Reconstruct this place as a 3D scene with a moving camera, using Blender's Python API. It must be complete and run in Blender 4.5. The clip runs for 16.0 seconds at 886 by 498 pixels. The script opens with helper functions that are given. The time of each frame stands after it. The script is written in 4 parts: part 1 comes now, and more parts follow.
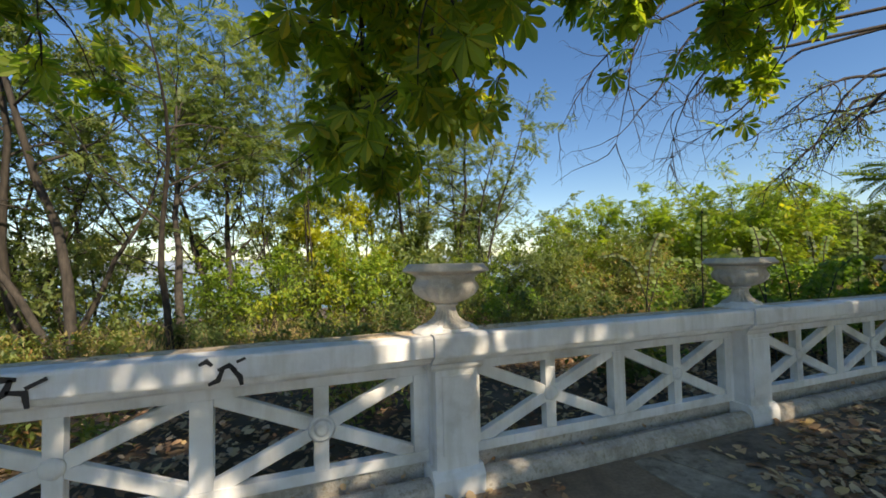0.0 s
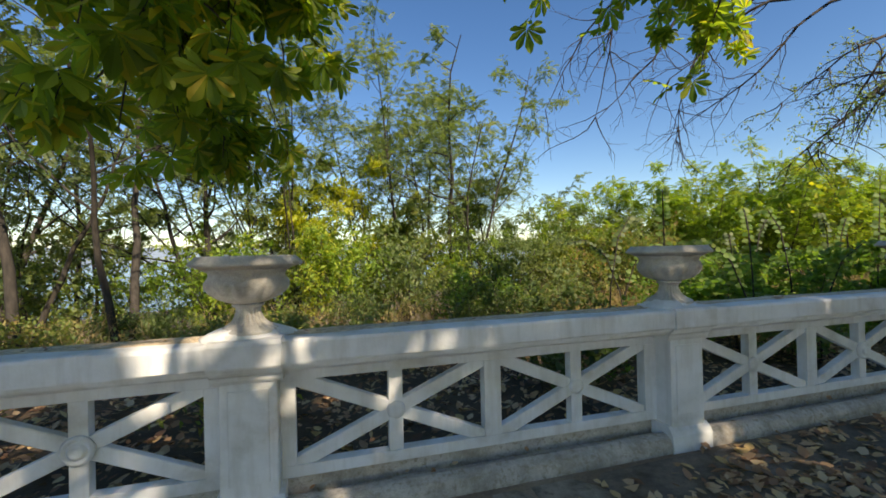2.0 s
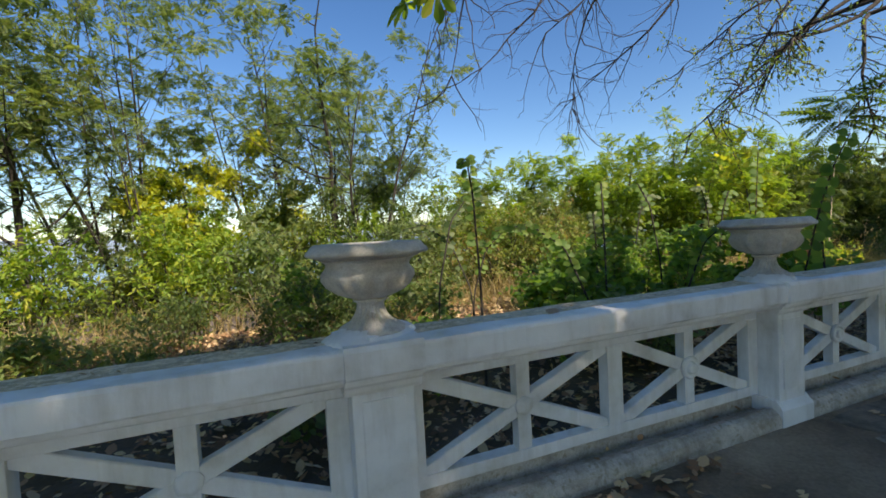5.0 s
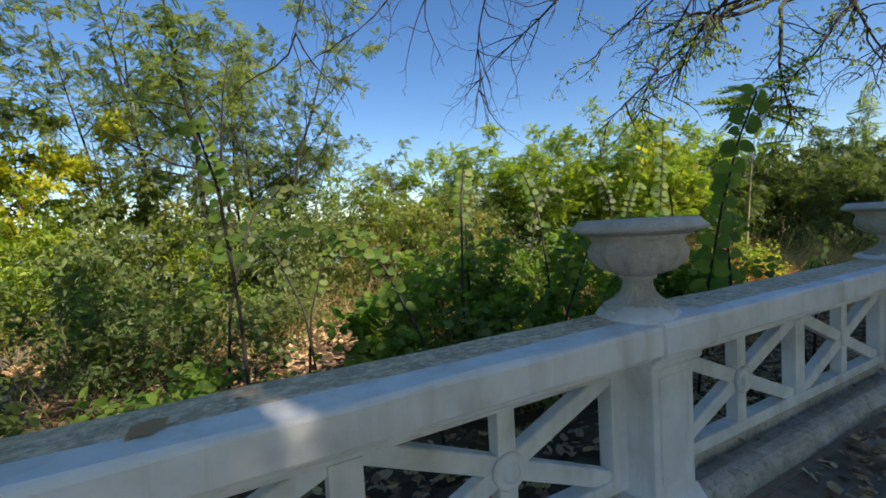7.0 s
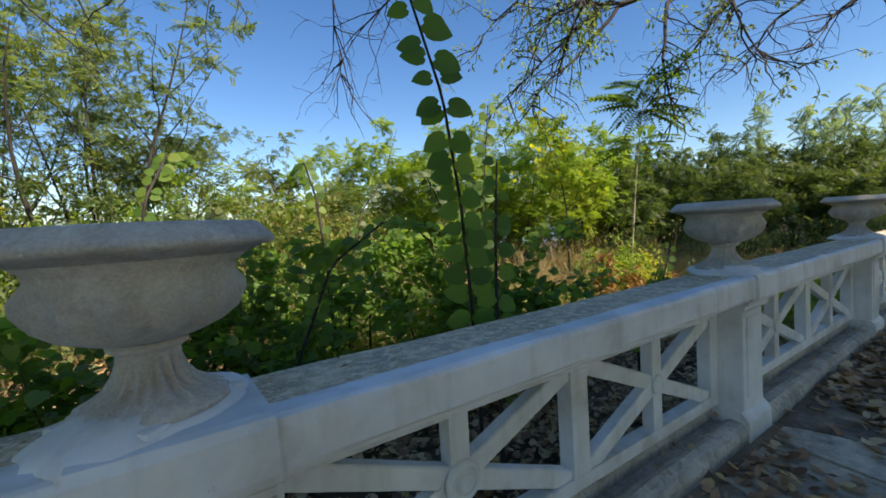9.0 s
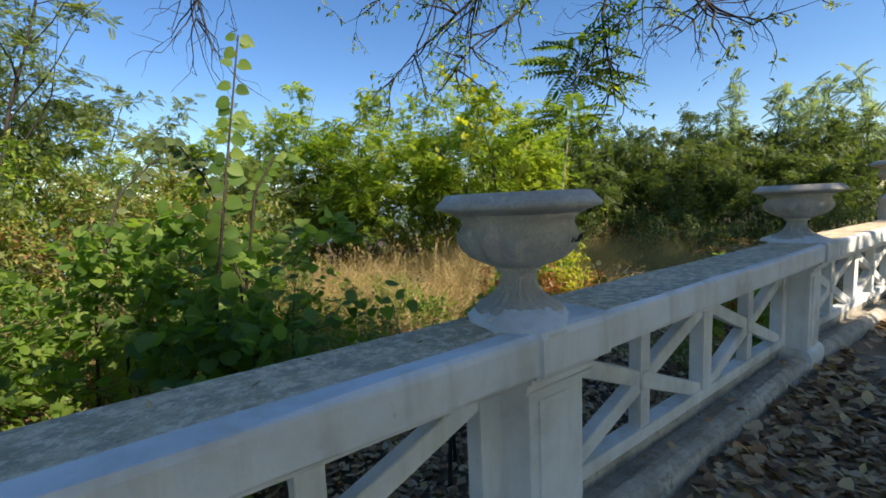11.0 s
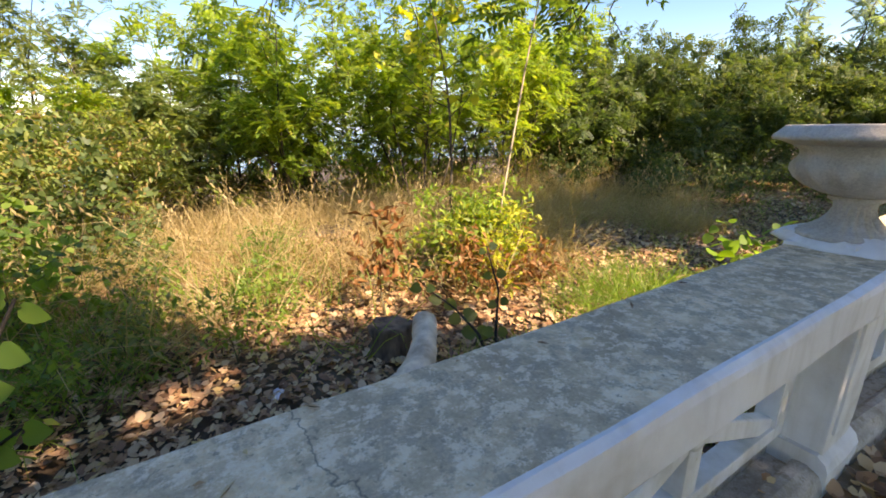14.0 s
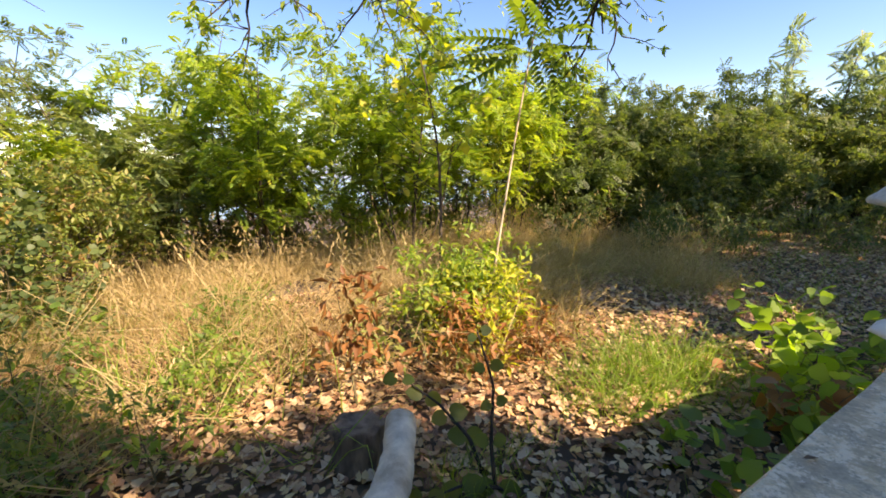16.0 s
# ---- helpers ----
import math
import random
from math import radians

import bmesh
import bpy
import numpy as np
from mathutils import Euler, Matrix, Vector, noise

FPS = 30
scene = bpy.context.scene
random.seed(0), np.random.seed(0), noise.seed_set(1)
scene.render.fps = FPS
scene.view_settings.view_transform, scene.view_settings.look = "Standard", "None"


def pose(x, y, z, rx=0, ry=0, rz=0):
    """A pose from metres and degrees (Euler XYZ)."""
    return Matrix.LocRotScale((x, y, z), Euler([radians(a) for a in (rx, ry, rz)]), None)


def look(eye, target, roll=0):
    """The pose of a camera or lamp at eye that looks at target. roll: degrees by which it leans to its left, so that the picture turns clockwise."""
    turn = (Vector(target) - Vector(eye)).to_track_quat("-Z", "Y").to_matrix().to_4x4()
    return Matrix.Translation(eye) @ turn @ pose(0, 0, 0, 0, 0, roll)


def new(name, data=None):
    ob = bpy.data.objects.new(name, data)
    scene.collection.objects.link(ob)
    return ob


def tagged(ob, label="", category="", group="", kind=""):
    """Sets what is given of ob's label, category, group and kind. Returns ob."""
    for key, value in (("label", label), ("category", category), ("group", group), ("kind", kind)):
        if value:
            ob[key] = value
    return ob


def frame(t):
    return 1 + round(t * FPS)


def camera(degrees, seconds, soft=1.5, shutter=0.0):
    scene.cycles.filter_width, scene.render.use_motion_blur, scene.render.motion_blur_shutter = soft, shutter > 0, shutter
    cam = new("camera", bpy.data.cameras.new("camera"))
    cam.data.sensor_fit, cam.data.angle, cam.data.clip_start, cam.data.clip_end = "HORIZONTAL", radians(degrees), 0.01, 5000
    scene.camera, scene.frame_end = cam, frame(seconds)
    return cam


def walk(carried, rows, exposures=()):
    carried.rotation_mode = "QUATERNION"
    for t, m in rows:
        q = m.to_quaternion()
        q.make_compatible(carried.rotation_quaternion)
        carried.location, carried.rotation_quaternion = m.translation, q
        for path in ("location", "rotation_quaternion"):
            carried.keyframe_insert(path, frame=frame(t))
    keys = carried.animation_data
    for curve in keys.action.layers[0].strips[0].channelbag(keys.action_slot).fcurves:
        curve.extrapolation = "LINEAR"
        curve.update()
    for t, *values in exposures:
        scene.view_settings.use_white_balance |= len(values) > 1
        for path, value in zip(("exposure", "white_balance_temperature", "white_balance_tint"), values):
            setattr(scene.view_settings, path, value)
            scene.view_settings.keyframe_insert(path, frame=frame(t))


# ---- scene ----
cam = camera(93.4, 16.0, soft=1.7)
METRES, EYE, TILT, LEAN, TURN = 12.2, 1.5, 0.0, 0.0, -20.9
ROWS = [
    (0.0, 0.0, 0.0, 0.0, 0.05, 2.22, 1.22),
    (0.5, 0.0227, 0.0097, -0.0003, 2.45, 2.47, 0.94),
    (1.0, 0.0514, 0.0232, 0.0008, 4.47, 2.13, 0.91),
    (1.5, 0.0814, 0.0336, 0.0018, 5.34, 1.42, 1.1),
    (2.0, 0.1106, 0.0487, 0.0005, 4.9, 0.4, 1.39),
    (2.5, 0.1368, 0.063, 0.0014, 3.99, -0.39, 1.77),
    (3.0, 0.1692, 0.0779, 0.001, 3.04, -1.08, 2.12),
    (3.5, 0.1914, 0.0921, 0.0003, 2.43, -1.63, 2.37),
    (4.0, 0.2167, 0.1115, 0.0019, 1.72, -2.17, 2.63),
    (6.5, 0.3336, 0.2328, 0.0043, -4.56, -2.8, 3.48),
    (7.0, 0.366, 0.2569, 0.003, -6.36, -3.27, 3.44),
    (7.5, 0.395, 0.2725, 0.0029, -8.44, -3.41, 3.4),
    (8.0, 0.4285, 0.2896, 0.0027, -10.9, -3.22, 3.37),
    (8.5, 0.4622, 0.3041, 0.0009, -12.49, -3.18, 3.48),
    (9.0, 0.5002, 0.3209, -0.0024, -13.36, -3.32, 3.5),
    (9.5, 0.5347, 0.3351, -0.0023, -13.57, -3.79, 3.28),
    (10.0, 0.5733, 0.353, -0.0019, -13.62, -4.43, 2.92),
    (12.5, 0.7347, 0.4327, 0.0011, -16.16, -11.21, 1.29),
    (13.0, 0.7614, 0.4502, 0.0023, -13.62, -13.64, 0.8),
    (13.5, 0.7771, 0.4709, 0.0001, -11.75, -15.53, 0.64),
    (14.0, 0.7927, 0.493, 0.0022, -10.45, -16.47, 0.74),
    (14.5, 0.8054, 0.5075, 0.003, -10.21, -16.59, 0.99),
    (15.0, 0.8115, 0.5209, 0.0009, -10.77, -16.27, 1.03),
    (15.5, 0.8098, 0.5318, 0.0025, -11.13, -14.11, 0.86),
    (16.0, 0.8067, 0.5364, 0.0051, -11.25, -10.37, 0.63),
]
walk(cam, [(t, pose(0, 0, EYE, TILT, LEAN, TURN) @ pose(METRES * x, METRES * y, METRES * z, 90 + pitch, roll, yaw)) for t, x, y, z, yaw, pitch, roll in ROWS],
     [(0.0, 0.64, 8150, 11), (3.5, 0.68, 7850, 11), (6.5, 0.68, 7400, 11), (10.2, 0.78, 7400, 11), (12.3, 0.93, 7500, 12), (13.2, 1.2, 7950, 17), (14.2, 1.6, 8900, 23), (16.0, 1.53, 9000, 24)])

# ---------------- world, sun, exposure ----------------
SUN_EL, SUN_AZ = radians(40), radians(162)      # azimuth clockwise from +y
world = bpy.data.worlds.new("sky")
scene.world = world
world.use_nodes = True
wn = world.node_tree.nodes
sky = wn.new("ShaderNodeTexSky")
sky.sky_type, sky.sun_disc = "NISHITA", False
sky.sun_elevation, sky.sun_rotation = SUN_EL, SUN_AZ
sky.air_density, sky.dust_density, sky.ozone_density = 1.0, 0.2, 3.5
wn["Background"].inputs["Strength"].default_value = 0.12
deep = wn.new("ShaderNodeHueSaturation")
deep.inputs["Saturation"].default_value = 1.24
deep.inputs["Hue"].default_value = 0.507
world.node_tree.links.new(sky.outputs[0], deep.inputs["Color"])
world.node_tree.links.new(deep.outputs[0], wn["Background"].inputs["Color"])
sun = new("sun", bpy.data.lights.new("sun", "SUN"))
sun.data.energy, sun.data.angle, sun.data.color = 5.0, radians(0.55), (1.0, 0.93, 0.82)
sun_way = Vector((math.sin(SUN_AZ) * math.cos(SUN_EL), math.cos(SUN_AZ) * math.cos(SUN_EL), math.sin(SUN_EL)))
sun.matrix_world = look(sun_way * 40, (0, 0, 0))
rng = np.random.default_rng(7)


# ---------------- materials ----------------
def material(name, rough=0.8):
    m = bpy.data.materials.new(name)
    m.use_nodes = True
    n, l = m.node_tree.nodes, m.node_tree.links
    b = n["Principled BSDF"]
    b.inputs["Roughness"].default_value = rough
    return m, n, l, b


def noise_node(n, l, scale, detail=6, coords=None, rough=0.6):
    t = n.new("ShaderNodeTexNoise")
    t.inputs["Scale"].default_value, t.inputs["Detail"].default_value, t.inputs["Roughness"].default_value = scale, detail, rough
    if coords:
        l.new(coords, t.inputs["Vector"])
    return t


def ramp(n, l, src, stops):
    r = n.new("ShaderNodeValToRGB")
    e = r.color_ramp.elements
    e[0].position, e[0].color = stops[0][0], (*stops[0][1], 1)
    e[1].position, e[1].color = stops[-1][0], (*stops[-1][1], 1)
    for p, c in stops[1:-1]:
        e.new(p).color = (*c, 1)
    l.new(src, r.inputs[0])
    return r


def mix(n, l, fac, a, b, how="MIX"):
    m = n.new("ShaderNodeMix")
    m.data_type, m.blend_type = "RGBA", how
    for sock, v in ((m.inputs[0], fac), (m.inputs[6], a), (m.inputs[7], b)):
        if isinstance(v, (int, float)):
            sock.default_value = v
        elif isinstance(v, tuple):
            sock.default_value = (*v, 1)
        else:
            l.new(v, sock)
    return m.outputs[2]


def bump(n, l, b, src, strength, distance):
    k = n.new("ShaderNodeBump")
    k.inputs["Strength"].default_value, k.inputs["Distance"].default_value = strength, distance
    l.new(src, k.inputs["Height"])
    l.new(k.outputs[0], b.inputs["Normal"])


def cracks(n, l, pos, scale, width):
    """Thin wandering crack lines: 1 on the line, 0 elsewhere."""
    warp = noise_node(n, l, 6, 5, pos)
    add = n.new("ShaderNodeVectorMath")
    add.operation = "MULTIPLY_ADD"
    l.new(warp.outputs["Color"], add.inputs[0])
    add.inputs[1].default_value = (0.25, 0.25, 0.25)
    l.new(pos, add.inputs[2])
    vor = n.new("ShaderNodeTexVoronoi")
    vor.feature = "DISTANCE_TO_EDGE"
    vor.inputs["Scale"].default_value = scale
    l.new(add.outputs[0], vor.inputs["Vector"])
    return ramp(n, l, vor.outputs["Distance"], [(0.0, (1, 1, 1)), (width, (0, 0, 0))])


def white_paint():
    m, n, l, b = material("white_limewash", 0.75)
    pos = n.new("ShaderNodeNewGeometry").outputs["Position"]
    stretch = n.new("ShaderNodeMapping")
    stretch.inputs["Scale"].default_value = (7, 7, 0.9)
    l.new(pos, stretch.inputs[0])
    grime, fine = noise_node(n, l, 3.0, 8, pos), noise_node(n, l, 45, 6, pos)
    runs = ramp(n, l, noise_node(n, l, 1.6, 6, stretch.outputs[0]).outputs[0], [(0.49, (0, 0, 0)), (0.78, (0.7, 0.7, 0.7))])
    c = ramp(n, l, grime.outputs[0], [(0.3, (0.52, 0.505, 0.47)), (0.44, (0.7, 0.7, 0.69)), (0.56, (0.78, 0.785, 0.785)), (0.7, (0.84, 0.845, 0.845))])
    chip = ramp(n, l, noise_node(n, l, 14, 9, pos, 0.75).outputs[0], [(0.66, (0, 0, 0)), (0.71, (1, 1, 1))])
    col = mix(n, l, runs.outputs[0], c.outputs[0], (0.52, 0.5, 0.45))
    col = mix(n, l, chip.outputs[0], col, (0.5, 0.47, 0.41))
    l.new(col, b.inputs["Base Color"])
    bump(n, l, b, mix(n, l, 0.5, fine.outputs[0], grime.outputs[0]), 0.4, 0.008)
    return m


def weathered_concrete(name, dark, light, moss=(0.3, 0.29, 0.25), line=0.0, flakes=0.0):
    m, n, l, b = material(name, 0.9)
    pos = n.new("ShaderNodeNewGeometry").outputs["Position"]
    big, mid, fine = noise_node(n, l, 5, 9, pos, 0.7), noise_node(n, l, 28, 6, pos), noise_node(n, l, 130, 4, pos)
    c = ramp(n, l, big.outputs[0], [(0.33, dark), (0.5, tuple((a + e) / 2 for a, e in zip(dark, light))), (0.68, light)])
    spots = ramp(n, l, mid.outputs[0], [(0.52, (0, 0, 0)), (0.66, (1, 1, 1))])
    col = mix(n, l, spots.outputs[0], c.outputs[0], moss)
    if flakes:
        left = ramp(n, l, noise_node(n, l, 3.2, 10, pos, 0.72).outputs[0], [(1 - flakes, (0, 0, 0)), (1.03 - flakes, (1, 1, 1))])
        col = mix(n, l, left.outputs[0], col, (0.8, 0.655, 0.465))
    if line:
        some = ramp(n, l, noise_node(n, l, 1.3, 3, pos).outputs[0], [(0.5, (0, 0, 0)), (0.62, (0.8, 0.8, 0.8))])
        both = mix(n, l, 1.0, cracks(n, l, pos, 0.8, line).outputs[0], some.outputs[0], "MULTIPLY")
        blot = ramp(n, l, noise_node(n, l, 11, 5, pos, 0.55).outputs[0], [(0.38, (0.8, 0.78, 0.75)), (0.62, (1.16, 1.14, 1.1))])
        col = mix(n, l, 1.0, col, blot.outputs[0], "MULTIPLY")
        bare = ramp(n, l, noise_node(n, l, 13, 12, pos, 0.74).outputs[0], [(0.5, (0, 0, 0)), (0.55, (0.75, 0.75, 0.75))])
        crust = ramp(n, l, noise_node(n, l, 22, 12, pos, 0.78).outputs[0], [(0.51, (0, 0, 0)), (0.56, (0.8, 0.8, 0.8))])
        specks = ramp(n, l, noise_node(n, l, 60, 5, pos, 0.6).outputs[0], [(0.62, (0, 0, 0)), (0.67, (0.6, 0.6, 0.6))])
        col = mix(n, l, bare.outputs[0], col, (0.42, 0.34, 0.24))
        col = mix(n, l, crust.outputs[0], col, (0.86, 0.715, 0.52))
        col = mix(n, l, specks.outputs[0], col, (0.25, 0.2, 0.14))
        col = mix(n, l, both, col, (0.12, 0.11, 0.095))
    l.new(mix(n, l, 0.4, col, fine.outputs[0], "OVERLAY"), b.inputs["Base Color"])
    bump(n, l, b, mix(n, l, 0.4, mid.outputs[0], fine.outputs[0]), 0.6, 0.012)
    return m


def paving_stone():
    m, n, l, b = material("paving_stone", 0.9)
    pos = n.new("ShaderNodeNewGeometry").outputs["Position"]
    big, fine = noise_node(n, l, 4, 8, pos, 0.7), noise_node(n, l, 90, 5, pos)
    stone = ramp(n, l, n.new("ShaderNodeObjectInfo").outputs["Random"], [(0.0, (0.15, 0.12, 0.09)), (0.55, (0.24, 0.195, 0.15)), (0.8, (0.36, 0.305, 0.235)), (1.0, (0.52, 0.45, 0.36))])
    worn = ramp(n, l, big.outputs[0], [(0.36, (0.5, 0.48, 0.44)), (0.5, (0.95, 0.95, 0.95)), (0.66, (1.5, 1.48, 1.42))])
    col = mix(n, l, 1.0, stone.outputs[0], worn.outputs[0], "MULTIPLY")
    dirt = ramp(n, l, noise_node(n, l, 11, 7, pos, 0.7).outputs[0], [(0.55, (0, 0, 0)), (0.68, (0.7, 0.7, 0.7))])
    l.new(mix(n, l, 0.35, mix(n, l, dirt.outputs[0], col, (0.11, 0.08, 0.055)), fine.outputs[0], "OVERLAY"), b.inputs["Base Color"])
    bump(n, l, b, mix(n, l, 0.5, big.outputs[0], fine.outputs[0]), 0.6, 0.012)
    return m


def leafy(name, colours, patch=0.35, glow=0.45, rough=0.55):
    """Leaves whose colour varies from leaf to leaf and in patches; light comes through them."""
    m, n, l, b = material(name, rough)
    geo = n.new("ShaderNodeNewGeometry")
    where = noise_node(n, l, 0.55, 4, geo.outputs["Position"])
    add = n.new("ShaderNodeMath")
    add.operation = "MULTIPLY_ADD"
    l.new(where.outputs[0], add.inputs[0])
    add.inputs[1].default_value = patch * 3
    sub = n.new("ShaderNodeMath")
    sub.operation = "MULTIPLY_ADD"
    l.new(geo.outputs["Random Per Island"], sub.inputs[0])
    sub.inputs[1].default_value, sub.inputs[2].default_value = 1 - patch, -patch
    l.new(sub.outputs[0], add.inputs[2])
    k = len(colours)
    c = ramp(n, l, add.outputs[0], [(0.02 + 0.96 * i / (k - 1), col) for i, col in enumerate(colours)])
    l.new(c.outputs[0], b.inputs["Base Color"])
    tr = n.new("ShaderNodeBsdfTranslucent")
    warm = mix(n, l, 1.0, c.outputs[0], (1.0, 1.0, 0.45), "MULTIPLY")
    bright = mix(n, l, 1.0, warm, (1.7, 1.7, 1.7), "MULTIPLY")
    l.new(bright, tr.inputs["Color"])
    ms = n.new("ShaderNodeMixShader")
    ms.inputs[0].default_value = glow
    l.new(b.outputs[0], ms.inputs[1])
    l.new(tr.outputs[0], ms.inputs[2])
    l.new(ms.outputs[0], n["Material Output"].inputs["Surface"])
    return m


def bark(name, dark, light, scale=18):
    m, n, l, b = material(name, 0.9)
    geo = n.new("ShaderNodeNewGeometry")
    mp = n.new("ShaderNodeMapping")
    mp.inputs["Scale"].default_value = (1, 1, 0.25)
    l.new(geo.outputs["Position"], mp.inputs[0])
    t = noise_node(n, l, scale, 8, mp.outputs[0])
    l.new(ramp(n, l, t.outputs[0], [(0.35, dark), (0.65, light)]).outputs[0], b.inputs["Base Color"])
    bump(n, l, b, t.outputs[0], 0.7, 0.02)
    return m


def soil(name, stops, scale):
    m, n, l, b = material(name, 0.95)
    pos = n.new("ShaderNodeNewGeometry").outputs["Position"]
    big, fine = noise_node(n, l, scale, 8, pos, 0.65), noise_node(n, l, scale * 30, 6, pos)
    c = ramp(n, l, big.outputs[0], stops)
    l.new(mix(n, l, 0.5, c.outputs[0], fine.outputs[0], "OVERLAY"), b.inputs["Base Color"])
    bump(n, l, b, fine.outputs[0], 0.6, 0.02)
    return m


def plain(name, colour, rough=0.8):
    m, n, l, b = material(name, rough)
    pos = n.new("ShaderNodeNewGeometry").outputs["Position"]
    t = noise_node(n, l, 30, 6, pos)
    l.new(mix(n, l, t.outputs[0], tuple(c * 0.75 for c in colour), tuple(min(1, c * 1.2) for c in colour)), b.inputs["Base Color"])
    return m


M_WHITE = white_paint()
M_TOP = weathered_concrete("weathered_coping_concrete", (0.5, 0.38, 0.25), (0.82, 0.645, 0.435), (0.62, 0.485, 0.325), 0.004, 0.34)
M_URN = weathered_concrete("old_painted_stone", (0.37, 0.345, 0.305), (0.64, 0.61, 0.555), (0.46, 0.43, 0.38))
# Dark tones hold both dirt and the shade on the kerb's side.
M_KERB = weathered_concrete("kerb_concrete", (0.27, 0.24, 0.2), (0.6, 0.56, 0.5), (0.3, 0.26, 0.2))
M_PATH = soil("worn_asphalt", [(0.3, (0.13, 0.092, 0.062)), (0.48, (0.25, 0.18, 0.12)), (0.7, (0.4, 0.305, 0.21))], 1.3)
M_SLAB = paving_stone()
M_SOIL = soil("forest_soil", [(0.3, (0.05, 0.035, 0.022)), (0.5, (0.10, 0.07, 0.045)), (0.7, (0.17, 0.125, 0.08))], 0.7)
M_BLACK = plain("black_spray_paint", (0.012, 0.012, 0.014), 0.5)
M_BARK = bark("grey_brown_bark", (0.036, 0.03, 0.023), (0.13, 0.105, 0.08))
M_DARKBARK = bark("dark_bark", (0.02, 0.017, 0.014), (0.058, 0.048, 0.04))
M_PALE = bark("pale_sapling_bark", (0.26, 0.21, 0.145), (0.46, 0.39, 0.29))
M_LOG = bark("bleached_log_wood", (0.45, 0.355, 0.255), (0.82, 0.69, 0.53), 9)
M_STUMP = bark("rotten_stump_wood", (0.085, 0.055, 0.035), (0.26, 0.18, 0.12), 14)
M_STEM = plain("green_brown_stem", (0.10, 0.085, 0.04))
M_CHEST = leafy("chestnut_leaf", [(0.08, 0.14, 0.024), (0.13, 0.21, 0.032), (0.19, 0.275, 0.04), (0.26, 0.32, 0.045), (0.46, 0.35, 0.05)], 0.22, 0.7)
M_FROND = leafy("frond_green", [(0.06, 0.12, 0.025), (0.11, 0.19, 0.035), (0.18, 0.26, 0.04)], 0.3, 0.5)
M_LOCUST = leafy("locust_leaf", [(0.085, 0.14, 0.058), (0.135, 0.195, 0.078), (0.2, 0.25, 0.095), (0.31, 0.31, 0.1)], 0.4, 0.5)
M_DARKLEAF = leafy("dark_leaf", [(0.04, 0.075, 0.028), (0.07, 0.115, 0.035), (0.11, 0.16, 0.05), (0.19, 0.2, 0.06)], 0.35)
M_HEDGE = leafy("yellow_green_leaf", [(0.105, 0.19, 0.035), (0.175, 0.285, 0.045), (0.28, 0.37, 0.055), (0.48, 0.45, 0.06)], 0.4, 0.5)
M_YELLOW = leafy("autumn_yellow_leaf", [(0.33, 0.39, 0.05), (0.45, 0.47, 0.06), (0.55, 0.49, 0.065)], 0.3, 0.5)
M_RED = leafy("autumn_red_leaf", [(0.13, 0.2, 0.06), (0.19, 0.26, 0.07), (0.26, 0.28, 0.08), (0.37, 0.16, 0.09)], 0.3, 0.45)
M_HEART = leafy("heart_leaf", [(0.08, 0.155, 0.038), (0.13, 0.235, 0.05), (0.195, 0.3, 0.06), (0.28, 0.34, 0.075)], 0.3, 0.58)
# Blue-green leaf, its pale tone also painting in some distance haze.
M_SUMAC = leafy("hazed_blue_green_leaf", [(0.13, 0.2, 0.13), (0.21, 0.28, 0.18), (0.28, 0.35, 0.22)], 0.3, 0.5)
M_BRIGHT = leafy("young_green_leaf", [(0.16, 0.28, 0.025), (0.26, 0.40, 0.035)], 0.3, 0.5)
M_BROWN = leafy("withered_leaf", [(0.13, 0.06, 0.025), (0.26, 0.11, 0.035), (0.34, 0.18, 0.07)], 0.3, 0.35)
M_LITTER = leafy("fallen_leaf", [(0.11, 0.054, 0.03), (0.24, 0.125, 0.066), (0.38, 0.21, 0.112), (0.5, 0.325, 0.185), (0.62, 0.46, 0.29), (0.6, 0.4, 0.13)], 0.15, 0.12, 0.65)
M_STRAW = leafy("dry_grass", [(0.25, 0.185, 0.09), (0.4, 0.305, 0.15), (0.57, 0.465, 0.265)], 0.35, 0.35, 0.7)
M_GRASS = leafy("green_grass", [(0.09, 0.17, 0.02), (0.16, 0.27, 0.035), (0.28, 0.37, 0.06)], 0.3, 0.45)


# ---------------- mesh helpers ----------------
def mesh_object(name, bm, mats, parent=None, label=""):
    me = bpy.data.meshes.new(name)
    bm.to_mesh(me)
    bm.free()
    for m in (mats if isinstance(mats, (list, tuple)) else [mats]):
        me.materials.append(m)
    ob = new(name, me)
    ob.parent = parent
    if label:
        tagged(ob, label)
    return ob


def part(name, bm, mat, parent, label=""):
    return mesh_object(name, bm, mat, parent, label)


def array_mesh(name, verts, faces, mat, parent=None):
    """A mesh from arrays: verts (n, 3), faces (f, k)."""
    me = bpy.data.meshes.new(name)
    f, k = faces.shape
    me.vertices.add(len(verts))
    me.vertices.foreach_set("co", verts.astype(np.float32).ravel())
    me.loops.add(f * k)
    me.loops.foreach_set("vertex_index", faces.astype(np.int32).ravel())
    me.polygons.add(f)
    me.polygons.foreach_set("loop_start", np.arange(0, f * k, k, dtype=np.int32))
    me.polygons.foreach_set("loop_total", np.full(f, k, dtype=np.int32))
    me.update(calc_edges=True)
    me.materials.append(mat)
    ob = new(name, me)
    ob.parent = parent
    return ob


